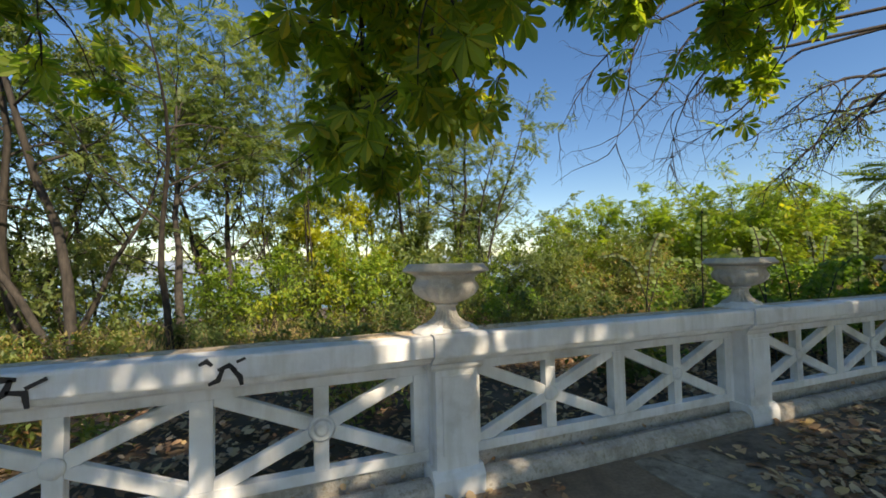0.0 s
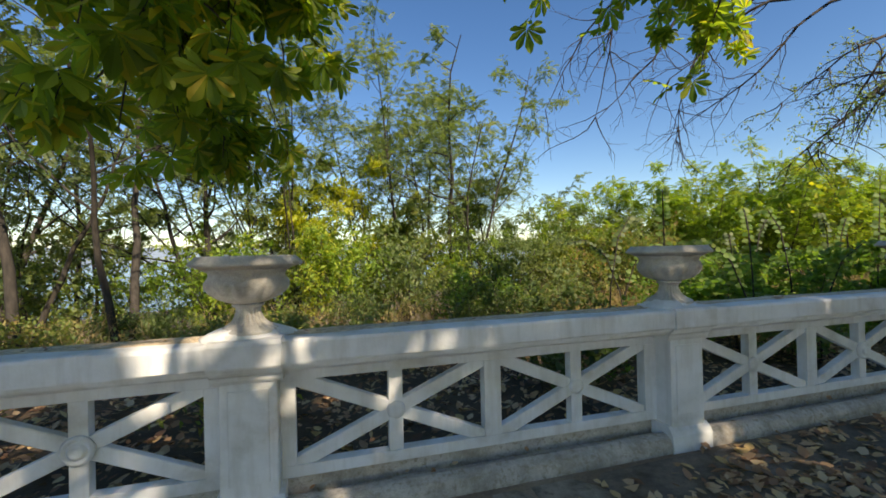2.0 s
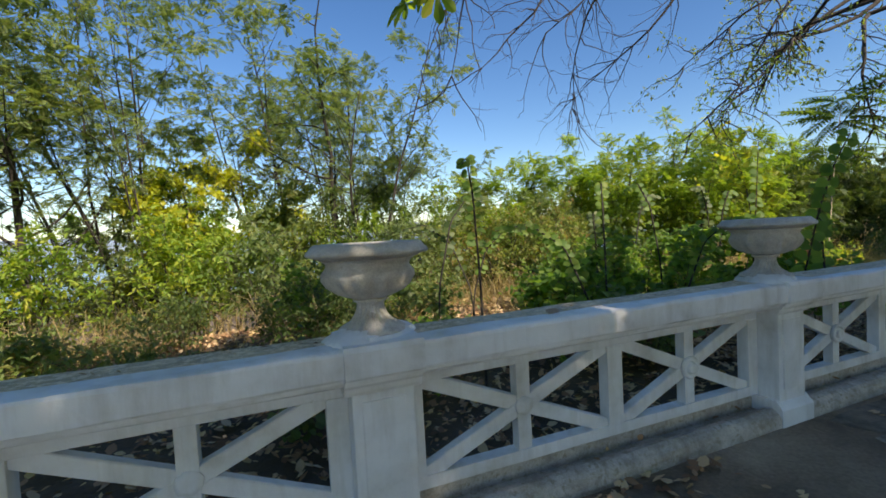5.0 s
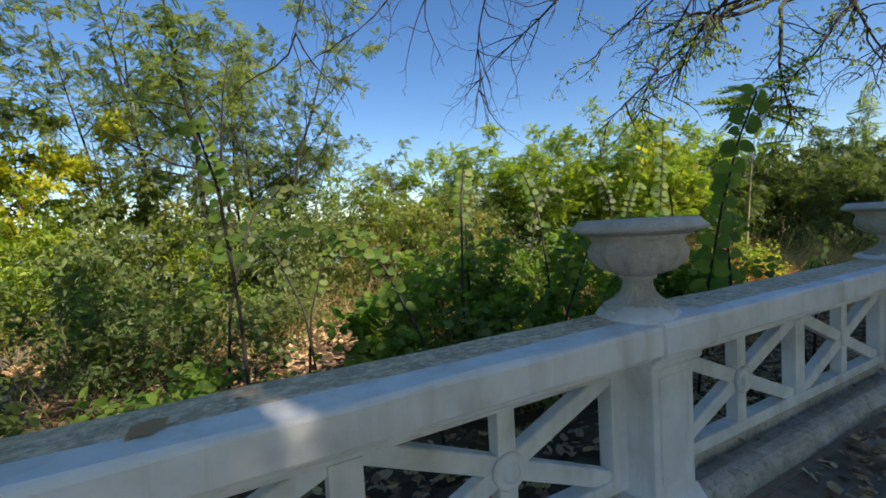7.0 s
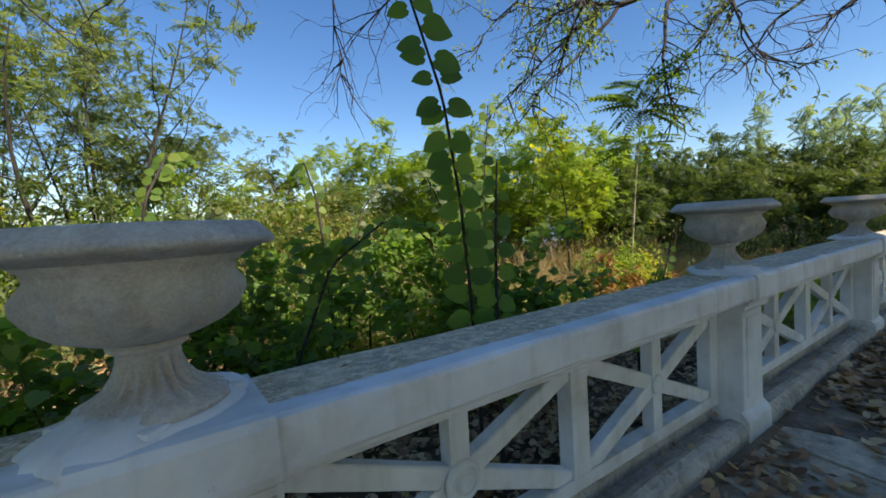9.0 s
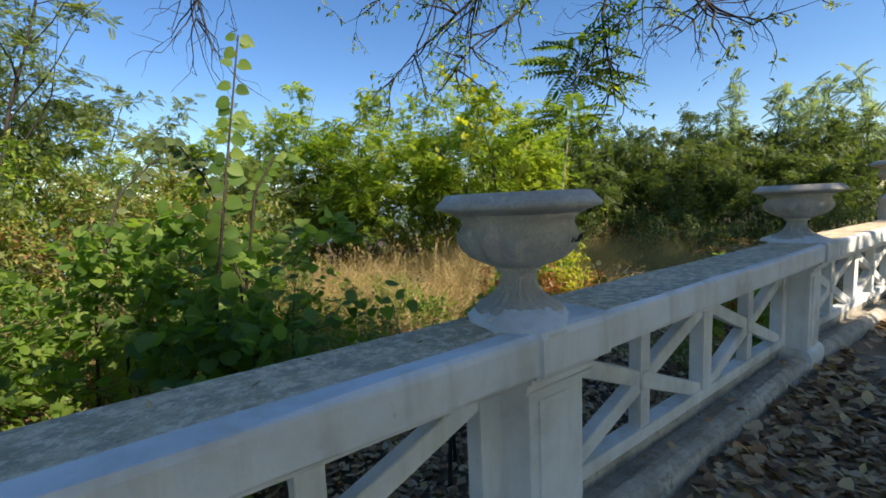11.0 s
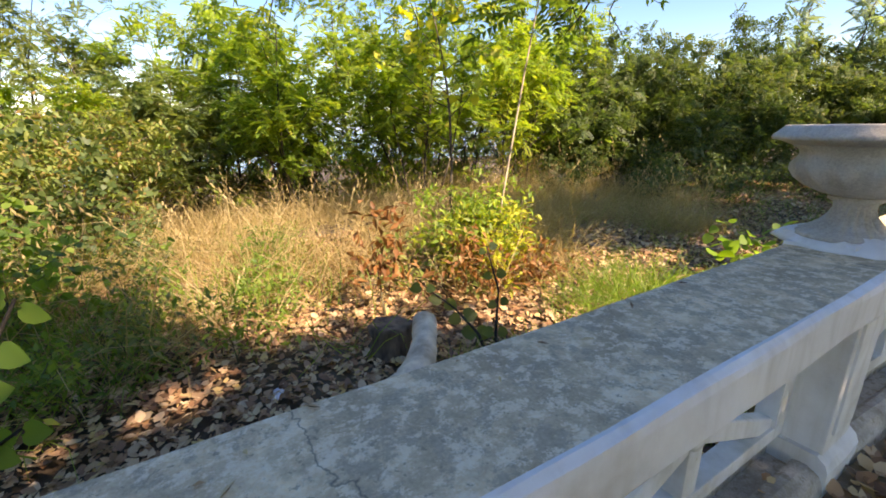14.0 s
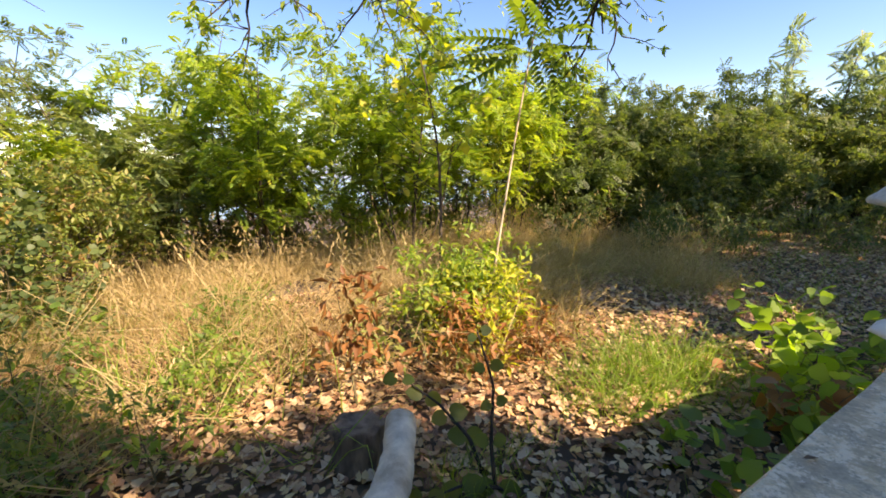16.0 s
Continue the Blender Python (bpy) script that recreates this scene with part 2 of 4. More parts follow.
def box(bm, x0, x1, y0, y1, z0, z1, bevel=0.006, top=None):
    r = bmesh.ops.create_cube(bm, size=1)
    for v in r["verts"]:
        v.co = Vector(((x0 + x1) / 2 + v.co.x * (x1 - x0), (y0 + y1) / 2 + v.co.y * (y1 - y0), (z0 + z1) / 2 + v.co.z * (z1 - z0)))
    faces = list({f for v in r["verts"] for f in v.link_faces})
    if top is not None:
        for f in faces:
            f.normal_update()
            if f.normal.z > 0.9:
                f.material_index = top
    if bevel:
        bmesh.ops.bevel(bm, geom=list({e for f in faces for e in f.edges}), offset=bevel, segments=2, affect="EDGES", profile=0.6)


def sweep_x(bm, profile, x0, x1, steps=1, wobble=0.0, seed=0, top=None):
    """A (y, z) profile, clockwise seen from -x, swept along x, with slightly worn lines."""
    rows = []
    for i in range(steps + 1):
        x = x0 + (x1 - x0) * i / steps
        row = []
        for j, (y, z) in enumerate(profile):
            dy = wobble * noise.noise((x * 3.1, j * 2.7 + seed, 0.3))
            dz = wobble * noise.noise((x * 2.3, j * 1.9 + seed, 7.3))
            row.append(bm.verts.new((x, y + dy, z + dz)))
        rows.append(row)
    k = len(profile)
    for a, b in zip(rows, rows[1:]):
        for j in range(k):
            f = bm.faces.new((a[j], a[(j + 1) % k], b[(j + 1) % k], b[j]))
            if top is not None and j in top:
                f.material_index = 1
    bm.faces.new(rows[0])
    bm.faces.new(rows[-1][::-1])
    bmesh.ops.recalc_face_normals(bm, faces=bm.faces)


def lathe(bm, profile, sides=48, flutes=0, ranges=(), depth=0.0, jitter=0.0):
    rings = []
    for r, z in profile:
        ring = []
        for i in range(sides):
            a = 2 * math.pi * i / sides
            rr = r
            for z0, z1 in ranges:
                if z0 <= z <= z1:
                    rr -= depth * (0.5 + 0.5 * math.cos(flutes * a)) * math.sin(math.pi * (z - z0) / (z1 - z0))
            rr += jitter * noise.noise((math.cos(a) * 4, math.sin(a) * 4, z * 14))
            ring.append(bm.verts.new((rr * math.cos(a), rr * math.sin(a), z)))
        rings.append(ring)
    for a, b in zip(rings, rings[1:]):
        for i in range(sides):
            f = bm.faces.new((a[i], a[(i + 1) % sides], b[(i + 1) % sides], b[i]))
            f.smooth = True
    bm.faces.new(rings[0][::-1])
    bm.faces.new(rings[-1])


class Tubes:
    """Collects tapered tubes and makes one mesh of them."""

    def __init__(self):
        self.v, self.f, self.n = [], [], 0

    def add(self, pts, radii, sides=6):
        pts = np.asarray(pts, float)
        d = np.gradient(pts, axis=0)
        d /= np.linalg.norm(d, axis=1)[:, None] + 1e-9
        ref = np.array([0.31, 0.95, 0.1]) if abs(d[0, 2]) > 0.7 else np.array([0, 0, 1.0])
        u = np.cross(d, ref)
        u /= np.linalg.norm(u, axis=1)[:, None] + 1e-9
        w = np.cross(d, u)
        a = np.linspace(0, 2 * np.pi, sides, endpoint=False)
        ring = np.cos(a)[None, :, None] * u[:, None] + np.sin(a)[None, :, None] * w[:, None]
        v = pts[:, None] + ring * np.asarray(radii, float)[:, None, None]
        k = len(pts)
        i, j = np.meshgrid(np.arange(k - 1), np.arange(sides), indexing="ij")
        j2 = (j + 1) % sides
        f = np.stack([i * sides + j, i * sides + j2, (i + 1) * sides + j2, (i + 1) * sides + j], -1).reshape(-1, 4)
        self.v.append(v.reshape(-1, 3))
        self.f.append(f + self.n)
        self.n += k * sides

    def make(self, name, mat, parent=None):
        ob = array_mesh(name, np.concatenate(self.v), np.concatenate(self.f), mat, parent)
        ob.data.polygons.foreach_set("use_smooth", np.ones(len(ob.data.polygons), dtype=bool))
        return ob


def unit(v):
    return v / (np.linalg.norm(v, axis=-1, keepdims=True) + 1e-9)


def scatter(name, template, pos, way, up, size, mat, parent=None):
    """Copies of a small leaf shape in one mesh: its y runs along way, its z leans to up."""
    tv, tf = template
    y = unit(way)
    x = unit(np.cross(y, up))
    z = np.cross(x, y)
    tv = np.asarray(tv, float)
    v = pos[:, None] + size[:, None, None] * (tv[None, :, 0:1] * x[:, None] + tv[None, :, 1:2] * y[:, None] + tv[None, :, 2:3] * z[:, None])
    f = np.asarray(tf)[None] + (np.arange(len(pos)) * len(tv))[:, None, None]
    return array_mesh(name, v.reshape(-1, 3), f.reshape(-1, f.shape[-1]), mat, parent)


def leaflet(w=0.42, fold=0.1, droop=0.12):
    """A folded pointed blade, 1 long, of two quads sharing the midrib."""
    v = [(0, 0, 0), (0, 0.55, -droop * 0.3), (0, 1, -droop), (-w / 2, 0.42, fold), (w / 2, 0.42, fold)]
    return v, [(0, 1, 2, 3), (0, 4, 2, 1)]


def pinnate(pairs=6, wid=0.20, length=0.27, up=0.05):
    """A feather leaf, 1 long: pairs of small leaflets along a rib."""
    v, f = [], []
    for i in range(pairs):
        y = 0.18 + 0.74 * i / (pairs - 1)
        s = 1 - 0.35 * abs(i / (pairs - 1) - 0.4)
        z = -0.22 * y * y
        for side in (-1, 1):
            k = len(v)
            L, W = length * s, wid * s * 0.5
            v += [(0.01 * side, y, z), (side * L * 0.45, y - W + 0.07, z + up), (side * L, y + 0.11, z - 0.03), (side * L * 0.5, y + W + 0.07, z + up)]
            f.append((k, k + 1, k + 2, k + 3))
    k = len(v)
    v += [(0, 0.9, -0.18), (-wid * 0.5, 1.05, -0.2), (0, 1.2, -0.27), (wid * 0.5, 1.05, -0.2)]
    f.append((k, k + 1, k + 2, k + 3))
    return v, f


def palmate(n=7):
    """A hand-shaped chestnut leaf: long leaflets, widest near the tip, on a common stalk."""
    v, f = [], []
    for i in range(n):
        a = (i - (n - 1) / 2) * 0.62
        L = 1.0 - 0.1 * abs(i - (n - 1) / 2)
        c, s = math.cos(a), math.sin(a)
        for mid in (-1, 1):
            k = len(v)
            shape = [(0, 0.02, 0), (mid * 0.07, 0.28, 0.02), (mid * 0.19, 0.70, -0.02), (0, 1.0, -0.16), (0, 0.6, -0.05), (mid * 0.1, 0.92, -0.11)]
            pts = [(x * L, y * L, z * L) for x, y, z in shape]
            v += [(x * c + y * s, -x * s + y * c, z) for x, y, z in pts]
            f.append((k, k + 1, k + 2, k + 4))
            f.append((k + 4, k + 2, k + 5, k + 3))
    return v, f


def heart():
    """A broad rounded heart-shaped leaf, 1 long, slightly cupped along its midrib."""
    rib = [(0, 0, 0), (0, 0.28, -0.03), (0, 0.58, -0.05), (0, 0.84, -0.1), (0, 1, -0.16)]
    edge = [(0.14, -0.1, 0.02), (0.38, 0.0, 0.05), (0.5, 0.26, 0.06), (0.44, 0.55, 0.03), (0.24, 0.82, -0.05)]
    v = rib + edge + [(-x, y, z) for x, y, z in edge]
    f = []
    for o, flip in ((5, False), (10, True)):
        quads = [(0, o, o + 1, 1), (1, o + 1, o + 2, 2), (2, o + 2, o + 3, 3), (3, o + 3, o + 4, 4)]
        f += [q[::-1] if flip else q for q in quads]
    return v, f


def dead_leaf(kind=0):
    """A fallen leaf: a curled oval, a lobed one, or a narrow rolled one."""
    if kind == 1:
        v = [(0, 0, 0.0), (0, 0.5, 0.03), (0, 1, 0.02), (-0.2, 0.12, 0.1), (-0.5, 0.35, 0.06), (-0.22, 0.5, 0.09), (-0.38, 0.8, 0.14), (0.2, 0.1, 0.05), (0.48, 0.4, 0.15), (0.2, 0.52, 0.06), (0.36, 0.82, 0.08)]
        return v, [(0, 1, 4, 3), (1, 2, 6, 5), (0, 7, 8, 1), (1, 9, 10, 2)]
    if kind == 2:
        return [(0, 0, 0.02), (0.02, 0.5, 0.0), (0, 1, 0.1), (-0.16, 0.45, 0.14), (0.17, 0.5, 0.12)], [(0, 1, 2, 3), (0, 4, 2, 1)]
    v = [(0, 0, 0.0), (0, 0.5, 0.02), (0, 1, 0.12), (-0.34, 0.3, 0.12), (0.36, 0.4, 0.05), (-0.26, 0.74, 0.13), (0.22, 0.8, 0.1)]
    return v, [(0, 1, 5, 3), (0, 4, 6, 1), (1, 6, 2, 5)]


def blade(over=0.3, wide=0.012, ear=False):
    """A grass blade, 1 long, bending over; with an ear it carries a loose seed head."""
    v = [(-wide, 0, 0), (wide, 0, 0), (-wide * 0.8, 0.45, -over * 0.15), (wide * 0.8, 0.45, -over * 0.15), (-wide * 0.6, 0.8, -over * 0.55), (wide * 0.6, 0.8, -over * 0.55), (-wide * 0.2, 1 - over * 0.3, -over * 1.2), (wide * 0.2, 1 - over * 0.3, -over * 1.2)]
    f = [(0, 1, 3, 2), (2, 3, 5, 4), (4, 5, 7, 6)]
    if ear:
        for i in range(5):
            y, z, sd = 0.78 + 0.05 * i, -over * (0.5 + 0.15 * i), (-1) ** i
            k = len(v)
            v += [(0, y, z), (sd * 0.014, y + 0.025, z + 0.01), (sd * 0.016, y + 0.07, z - 0.02), (0, y + 0.05, z)]
            f.append((k, k + 1, k + 2, k + 3))
    return v, f


def wander(p, d, length, steps, bend, r, lift=0.0):
    p, d = np.array(p, float), np.array(d, float)
    d /= np.linalg.norm(d)
    pts = [p.copy()]
    for _ in range(steps):
        d = d + r.normal(0, bend, 3) + np.array([0, 0, lift])
        d /= np.linalg.norm(d)
        p = p + d * length / steps
        pts.append(p.copy())
    return np.array(pts)


def tree(name, base, height, radius, limbs, spread, first, leaf, leaf_size, per_twig, mat, barkm, label, seed, stems=1, lean=(0, 0), rise=0.55, twigs=5, group="", category="tree", flat=0.0, trunk_bend=0.07, limb_bend=0.13):
    """A tree with tapered stems, limbs and twigs, and a crown of leaves along the twigs."""
    r = np.random.default_rng(seed)
    root = new(name)
    root.location = base
    tubes, spots, ways = Tubes(), [], []
    for s in range(stems):
        a = r.uniform(0, 2 * np.pi)
        off = 0.25 * (s > 0)
        d = np.array([lean[0] + 0.22 * (stems > 1) * math.cos(a), lean[1] + 0.22 * (stems > 1) * math.sin(a), 1.0])
        h = height * (1 if s == 0 else r.uniform(0.65, 0.95))
        trunk = wander((off * math.cos(a), off * math.sin(a), -0.1), d, h, 9, trunk_bend, r, 0.03)
        rad = radius * (1 if s == 0 else 0.75)
        tubes.add(trunk, np.linspace(rad, rad * 0.12, len(trunk)), 8)
        for i in range(limbs):
            u = first + (1 - first) * (i + r.uniform(0, 0.9)) / limbs
            k = min(u * 9, 8.99)
            p = trunk[int(k)] + (trunk[int(k) + 1] - trunk[int(k)]) * (k % 1)
            b = r.uniform(0, 2 * np.pi)
            L = spread * (1.15 - 0.75 * u) * r.uniform(0.7, 1.25)
            limb = wander(p, (math.cos(b), math.sin(b), rise + r.normal(0, 0.2)), L, 6, limb_bend, r, 0.02)
            rl = rad * 0.42 * (1.1 - 0.8 * u)
            tubes.add(limb, np.linspace(rl, rl * 0.2, 7), 5)
            for j in range(twigs):
                q = limb[r.integers(2, 7)]
                b2 = r.uniform(0, 2 * np.pi)
                tw = wander(q, (math.cos(b2), math.sin(b2), r.uniform(-0.35, 0.7)), L * r.uniform(0.25, 0.5), 4, 0.2, r)
                tubes.add(tw, np.linspace(rl * 0.3, 0.003, 5), 4)
                t = r.uniform(0.1, 1, per_twig) * 3.99
                ii = t.astype(int)
                spots.append(tw[ii] + (tw[ii + 1] - tw[ii]) * (t % 1)[:, None] + r.normal(0, 0.05, (per_twig, 3)))
                ways.append(np.repeat((tw[4] - tw[0])[None], per_twig, 0))
    tubes.make("trunk", barkm, root)
    pos, w0 = np.concatenate(spots), unit(np.concatenate(ways))
    n = len(pos)
    way = (w0 * 0.6 + unit(r.normal(0, 1, (n, 3))) + np.array([0, 0, -0.15])) * np.array([1, 1, 1 - 0.75 * flat])
    up = np.array([0, 0, 1.0]) + r.normal(0, 0.4 * (1 - 0.5 * flat), (n, 3))
    scatter("crown", leaf, pos, way, up, leaf_size * r.uniform(0.7, 1.25, n), mat, root)
    return tagged(root, label, category, group)


# ---------------- ground, water, far shore ----------------
def ground_height(x, y):
    """Level by the wall, then falling away as a wooded bank towards the water."""
    d = np.maximum(y - 8.0 - 0.10 * (x - 6), 0)
    low = -0.02 + 0.05 * np.sin(x * 1.3) * np.cos(y * 1.1) * (y > 3.2)
    return np.where(y < 3.0, -0.02, low) - 13.0 * (1 - np.exp(-(d / 26.0) ** 1.6))


def build_ground():
    xs = np.unique(np.concatenate([np.linspace(-1500, -40, 14), np.linspace(-40, 60, 140), np.linspace(60, 1500, 14)]))
    ys = np.unique(np.concatenate([np.linspace(-1500, -15, 12), np.linspace(-15, 45, 110), np.linspace(45, 2500, 18)]))
    X, Y = np.meshgrid(xs, ys, indexing="ij")
    Z = ground_height(X, Y)
    near = (np.abs(X - 8) < 30) & (Y > 3.2) & (Y < 40)
    Z = Z + near * 0.015 * (np.sin(X * 4.7 + Y * 2.1) + np.sin(X * 2.2 - Y * 3.9) - 2.2)
    v = np.stack([X, Y, Z], -1).reshape(-1, 3)
    nx, ny = len(xs), len(ys)
    i, j = np.meshgrid(np.arange(nx - 1), np.arange(ny - 1), indexing="ij")
    f = np.stack([i * ny + j, (i + 1) * ny + j, (i + 1) * ny + j + 1, i * ny + j + 1], -1).reshape(-1, 4)
    g = array_mesh("ground", v, f, M_SOIL)
    tagged(g, "brown woodland soil falling away to the water", "ground", kind="structure")
    g.data.polygons.foreach_set("use_smooth", np.ones(len(g.data.polygons), dtype=bool))


build_ground()
bm = bmesh.new()
box(bm, -60, 60, -14, 2.62, -0.3, 0.0, 0)
tagged(mesh_object("path", bm, M_PATH), "worn walk of irregular flagstones in brown earth", "path", kind="structure")

path = bpy.data.objects["path"]


def clip_cell(ring, mid, normal):
    """The part of a convex ring on the near side of the line through mid."""
    out = []
    for p, q in zip(ring, ring[1:] + ring[:1]):
        dp, dq = (p - mid).dot(normal), (q - mid).dot(normal)
        if dp <= 0:
            out.append(p)
        if dp * dq < 0:
            out.append(p + (q - p) * (dp / (dp - dq)))
    return out


def crazy_paving(x0, x1, y0, y1, step, seed):
    """Worn flagstones of irregular outline, each a slab of its own with open joints, some sunk or missing."""
    r = np.random.default_rng(seed)
    nx, ny = int((x1 - x0) / step), int((y1 - y0) / step)
    seeds = {(i, j): Vector((x0 + (i + r.uniform(0.1, 0.9)) * step, y0 + (j + r.uniform(0.1, 0.9)) * step)) for i in range(nx) for j in range(ny)}
    for (i, j), c in seeds.items():
        if r.random() < 0.14:
            continue
        ring = [Vector((x0, y0)), Vector((x1, y0)), Vector((x1, y1)), Vector((x0, y1))]
        for di in (-2, -1, 0, 1, 2):
            for dj in (-2, -1, 0, 1, 2):
                o = seeds.get((i + di, j + dj))
                if o is not None and o != c:
                    ring = clip_cell(ring, (c + o) / 2, (o - c).normalized())
        cut = []
        for p, q in zip(ring, ring[1:] + ring[:1]):
            if (q - p).length > 0.05:
                cut += [p + (q - p) * 0.14, p + (q - p) * 0.86]
        if len(cut) < 6:
            continue
        m = sum(cut, Vector((0, 0))) / len(cut)
        far = max((p - m).length for p in cut)
        tilt, rise = Vector((r.normal(0, 0.006), r.normal(0, 0.006))), r.uniform(0.004, 0.012)
        bm = bmesh.new()
        rows = []
        for shrink, drop in ((0.016, 0.03), (0.02, 0.003), (0.032, 0.0)):
            rows.append([bm.verts.new((*(m + (p - m) * (1 - shrink / far * 1.3) + Vector((r.normal(0, 0.003), r.normal(0, 0.003)))), rise - drop + tilt.dot(p - m))) for p in cut])
        for lo, hi in zip(rows, rows[1:]):
            for k in range(len(cut)):
                bm.faces.new((lo[k], lo[(k + 1) % len(cut)], hi[(k + 1) % len(cut)], hi[k]))
        bm.faces.new(rows[-1])
        part("slab", bm, M_SLAB, path)


crazy_paving(2.4, 15.6, 0.0, 2.5, 0.52, 900)

# ---------------- balustrade ----------------
PIERS = [-4.94, -1.94, 1.06, 4.06, 7.1, 10.2, 13.42]
BEND = Vector((16.55, -0.17))           # last pier: x and how far the wall has come forward there
Y_CAP, Y_PIER, Y_PANEL, Y_BACK = 2.49, 2.575, 2.72, 2.83
Z_CAP0, Z_CAP1, Z_OPEN0, Z_OPEN1 = 0.845, 1.05, 0.255, 0.763


def bar(bm, x0, z0, x1, z1, w, y0, y1):
    """A straight bar in the panel's plane from one point to another."""
    a, b = Vector((x0, 0, z0)), Vector((x1, 0, z1))
    d = (b - a).normalized()
    side = Vector((-d.z, 0, d.x)) * w / 2
    vs = []
    for p in (a - side, b - side, b + side, a + side):
        vs.append((bm.verts.new((p.x, y0, p.z)), bm.verts.new((p.x, y1, p.z))))
    bm.faces.new([v[0] for v in vs])
    bm.faces.new([v[1] for v in vs][::-1])
    for i in range(4):
        p, q = vs[i], vs[(i + 1) % 4]
        bm.faces.new((p[0], p[1], q[1], q[0]))
    bmesh.ops.recalc_face_normals(bm, faces=bm.faces)
    bmesh.ops.bevel(bm, geom=list(bm.edges), offset=0.006, segments=1, affect="EDGES")


def bay(xa, xb, rosettes, label, seed, m=None, lap=0.05):
    """One bay between two piers: coping, rails, middle post and two crossed panels with their rosettes."""
    root = new("balustrade_bay")
    root.matrix_world = m or Matrix()
    L, R, mid = xa + 0.15, xb - 0.15, (xa + xb) / 2
    yb = Y_PANEL + 0.085
    prof = [(Y_CAP + 0.004, Z_CAP0 + 0.07), (Y_CAP, Z_CAP0 + 0.08), (Y_CAP + 0.001, Z_CAP1 - 0.022), (Y_CAP + 0.006, Z_CAP1 - 0.007), (Y_CAP + 0.02, Z_CAP1 - 0.001), (Y_CAP + lap, Z_CAP1 + 0.001), (Y_BACK + 0.02, Z_CAP1 - 0.008), (Y_BACK + 0.03, Z_CAP1 - 0.03),
            (Y_BACK + 0.03, Z_CAP0 + 0.03), (Y_BACK - 0.03, Z_CAP0), (Y_CAP + 0.15, Z_CAP0), (Y_CAP + 0.12, Z_CAP0 + 0.004), (Y_CAP + 0.088, Z_CAP0 + 0.014), (Y_CAP + 0.074, Z_CAP0 + 0.03), (Y_CAP + 0.058, Z_CAP0 + 0.032),
            (Y_CAP + 0.056, Z_CAP0 + 0.046), (Y_CAP + 0.036, Z_CAP0 + 0.047), (Y_CAP + 0.034, Z_CAP0 + 0.064), (Y_CAP + 0.02, Z_CAP0 + 0.068)]
    bm = bmesh.new()
    sweep_x(bm, prof, L - 0.05, R + 0.05, 60, 0.006, seed, top=(5, 6))
    part("coping", bm, [M_WHITE, M_TOP], root, "white coping with bare weathered grey top")
    for nm, z0, z1 in (("top_rail", Z_OPEN1, Z_CAP0), ("bottom_rail", 0.185, Z_OPEN0)):
        bm = bmesh.new()
        box(bm, L, R, Y_PANEL, yb, z0, z1, 0.005)
        part(nm, bm, M_WHITE, root)
    bm = bmesh.new()
    box(bm, L, R, Y_PANEL + 0.03, yb, 0.06, 0.185, 0)
    part("footing", bm, M_KERB, root, "recessed grey footing strip")
    for x0, x1 in ((L, xa + 0.235), (mid - 0.06, mid + 0.06), (xb - 0.255, R)):
        bm = bmesh.new()
        box(bm, x0, x1, Y_PANEL - 0.002, yb - 0.002, Z_OPEN0, Z_OPEN1, 0.005)
        part("post", bm, M_WHITE, root)
    zc = (Z_OPEN0 + Z_OPEN1) / 2
    for k, (o0, o1) in enumerate(((xa + 0.235, mid - 0.06), (mid + 0.06, xb - 0.255))):
        c = (o0 + o1) / 2
        bm = bmesh.new()
        box(bm, c - 0.045, c + 0.045, Y_PANEL + 0.006, yb - 0.008, Z_OPEN0 - 0.01, Z_OPEN1 + 0.01, 0.005)
        upright = part("upright", bm, M_WHITE, root)
        for s, y in ((1, 0.010), (-1, 0.014)):
            bm = bmesh.new()
            e = 0.02
            bar(bm, o0 - e, zc - s * (Z_OPEN1 - zc + 0.01), o1 + e, zc + s * (Z_OPEN1 - zc + 0.01), 0.085, Y_PANEL + y, yb - y)
            part("brace", bm, M_WHITE, root)
        kind = rosettes[k]
        bm = bmesh.new()
        if kind:
            lathe(bm, [(0.078, 0.0), (0.081, 0.014), (0.07, 0.026), (0.06, 0.026), (0.054, 0.017), (0.043, 0.017), (0.039, 0.034), (0.025, 0.039), (0.015, 0.031), (0.007, 0.034)], 32)
        else:
            lathe(bm, [(0.058, 0.0), (0.056, 0.008), (0.03, 0.012), (0.01, 0.011)], 20, jitter=0.01)
        bmesh.ops.transform(bm, matrix=pose(c, Y_PANEL + 0.008, zc, 90, 0, 0), verts=bm.verts)
        part("rosette", bm, M_WHITE, upright, "moulded ring rosette" if kind else "worn flat rosette")
    return tagged(root, label, "balustrade", "balustrade bays")


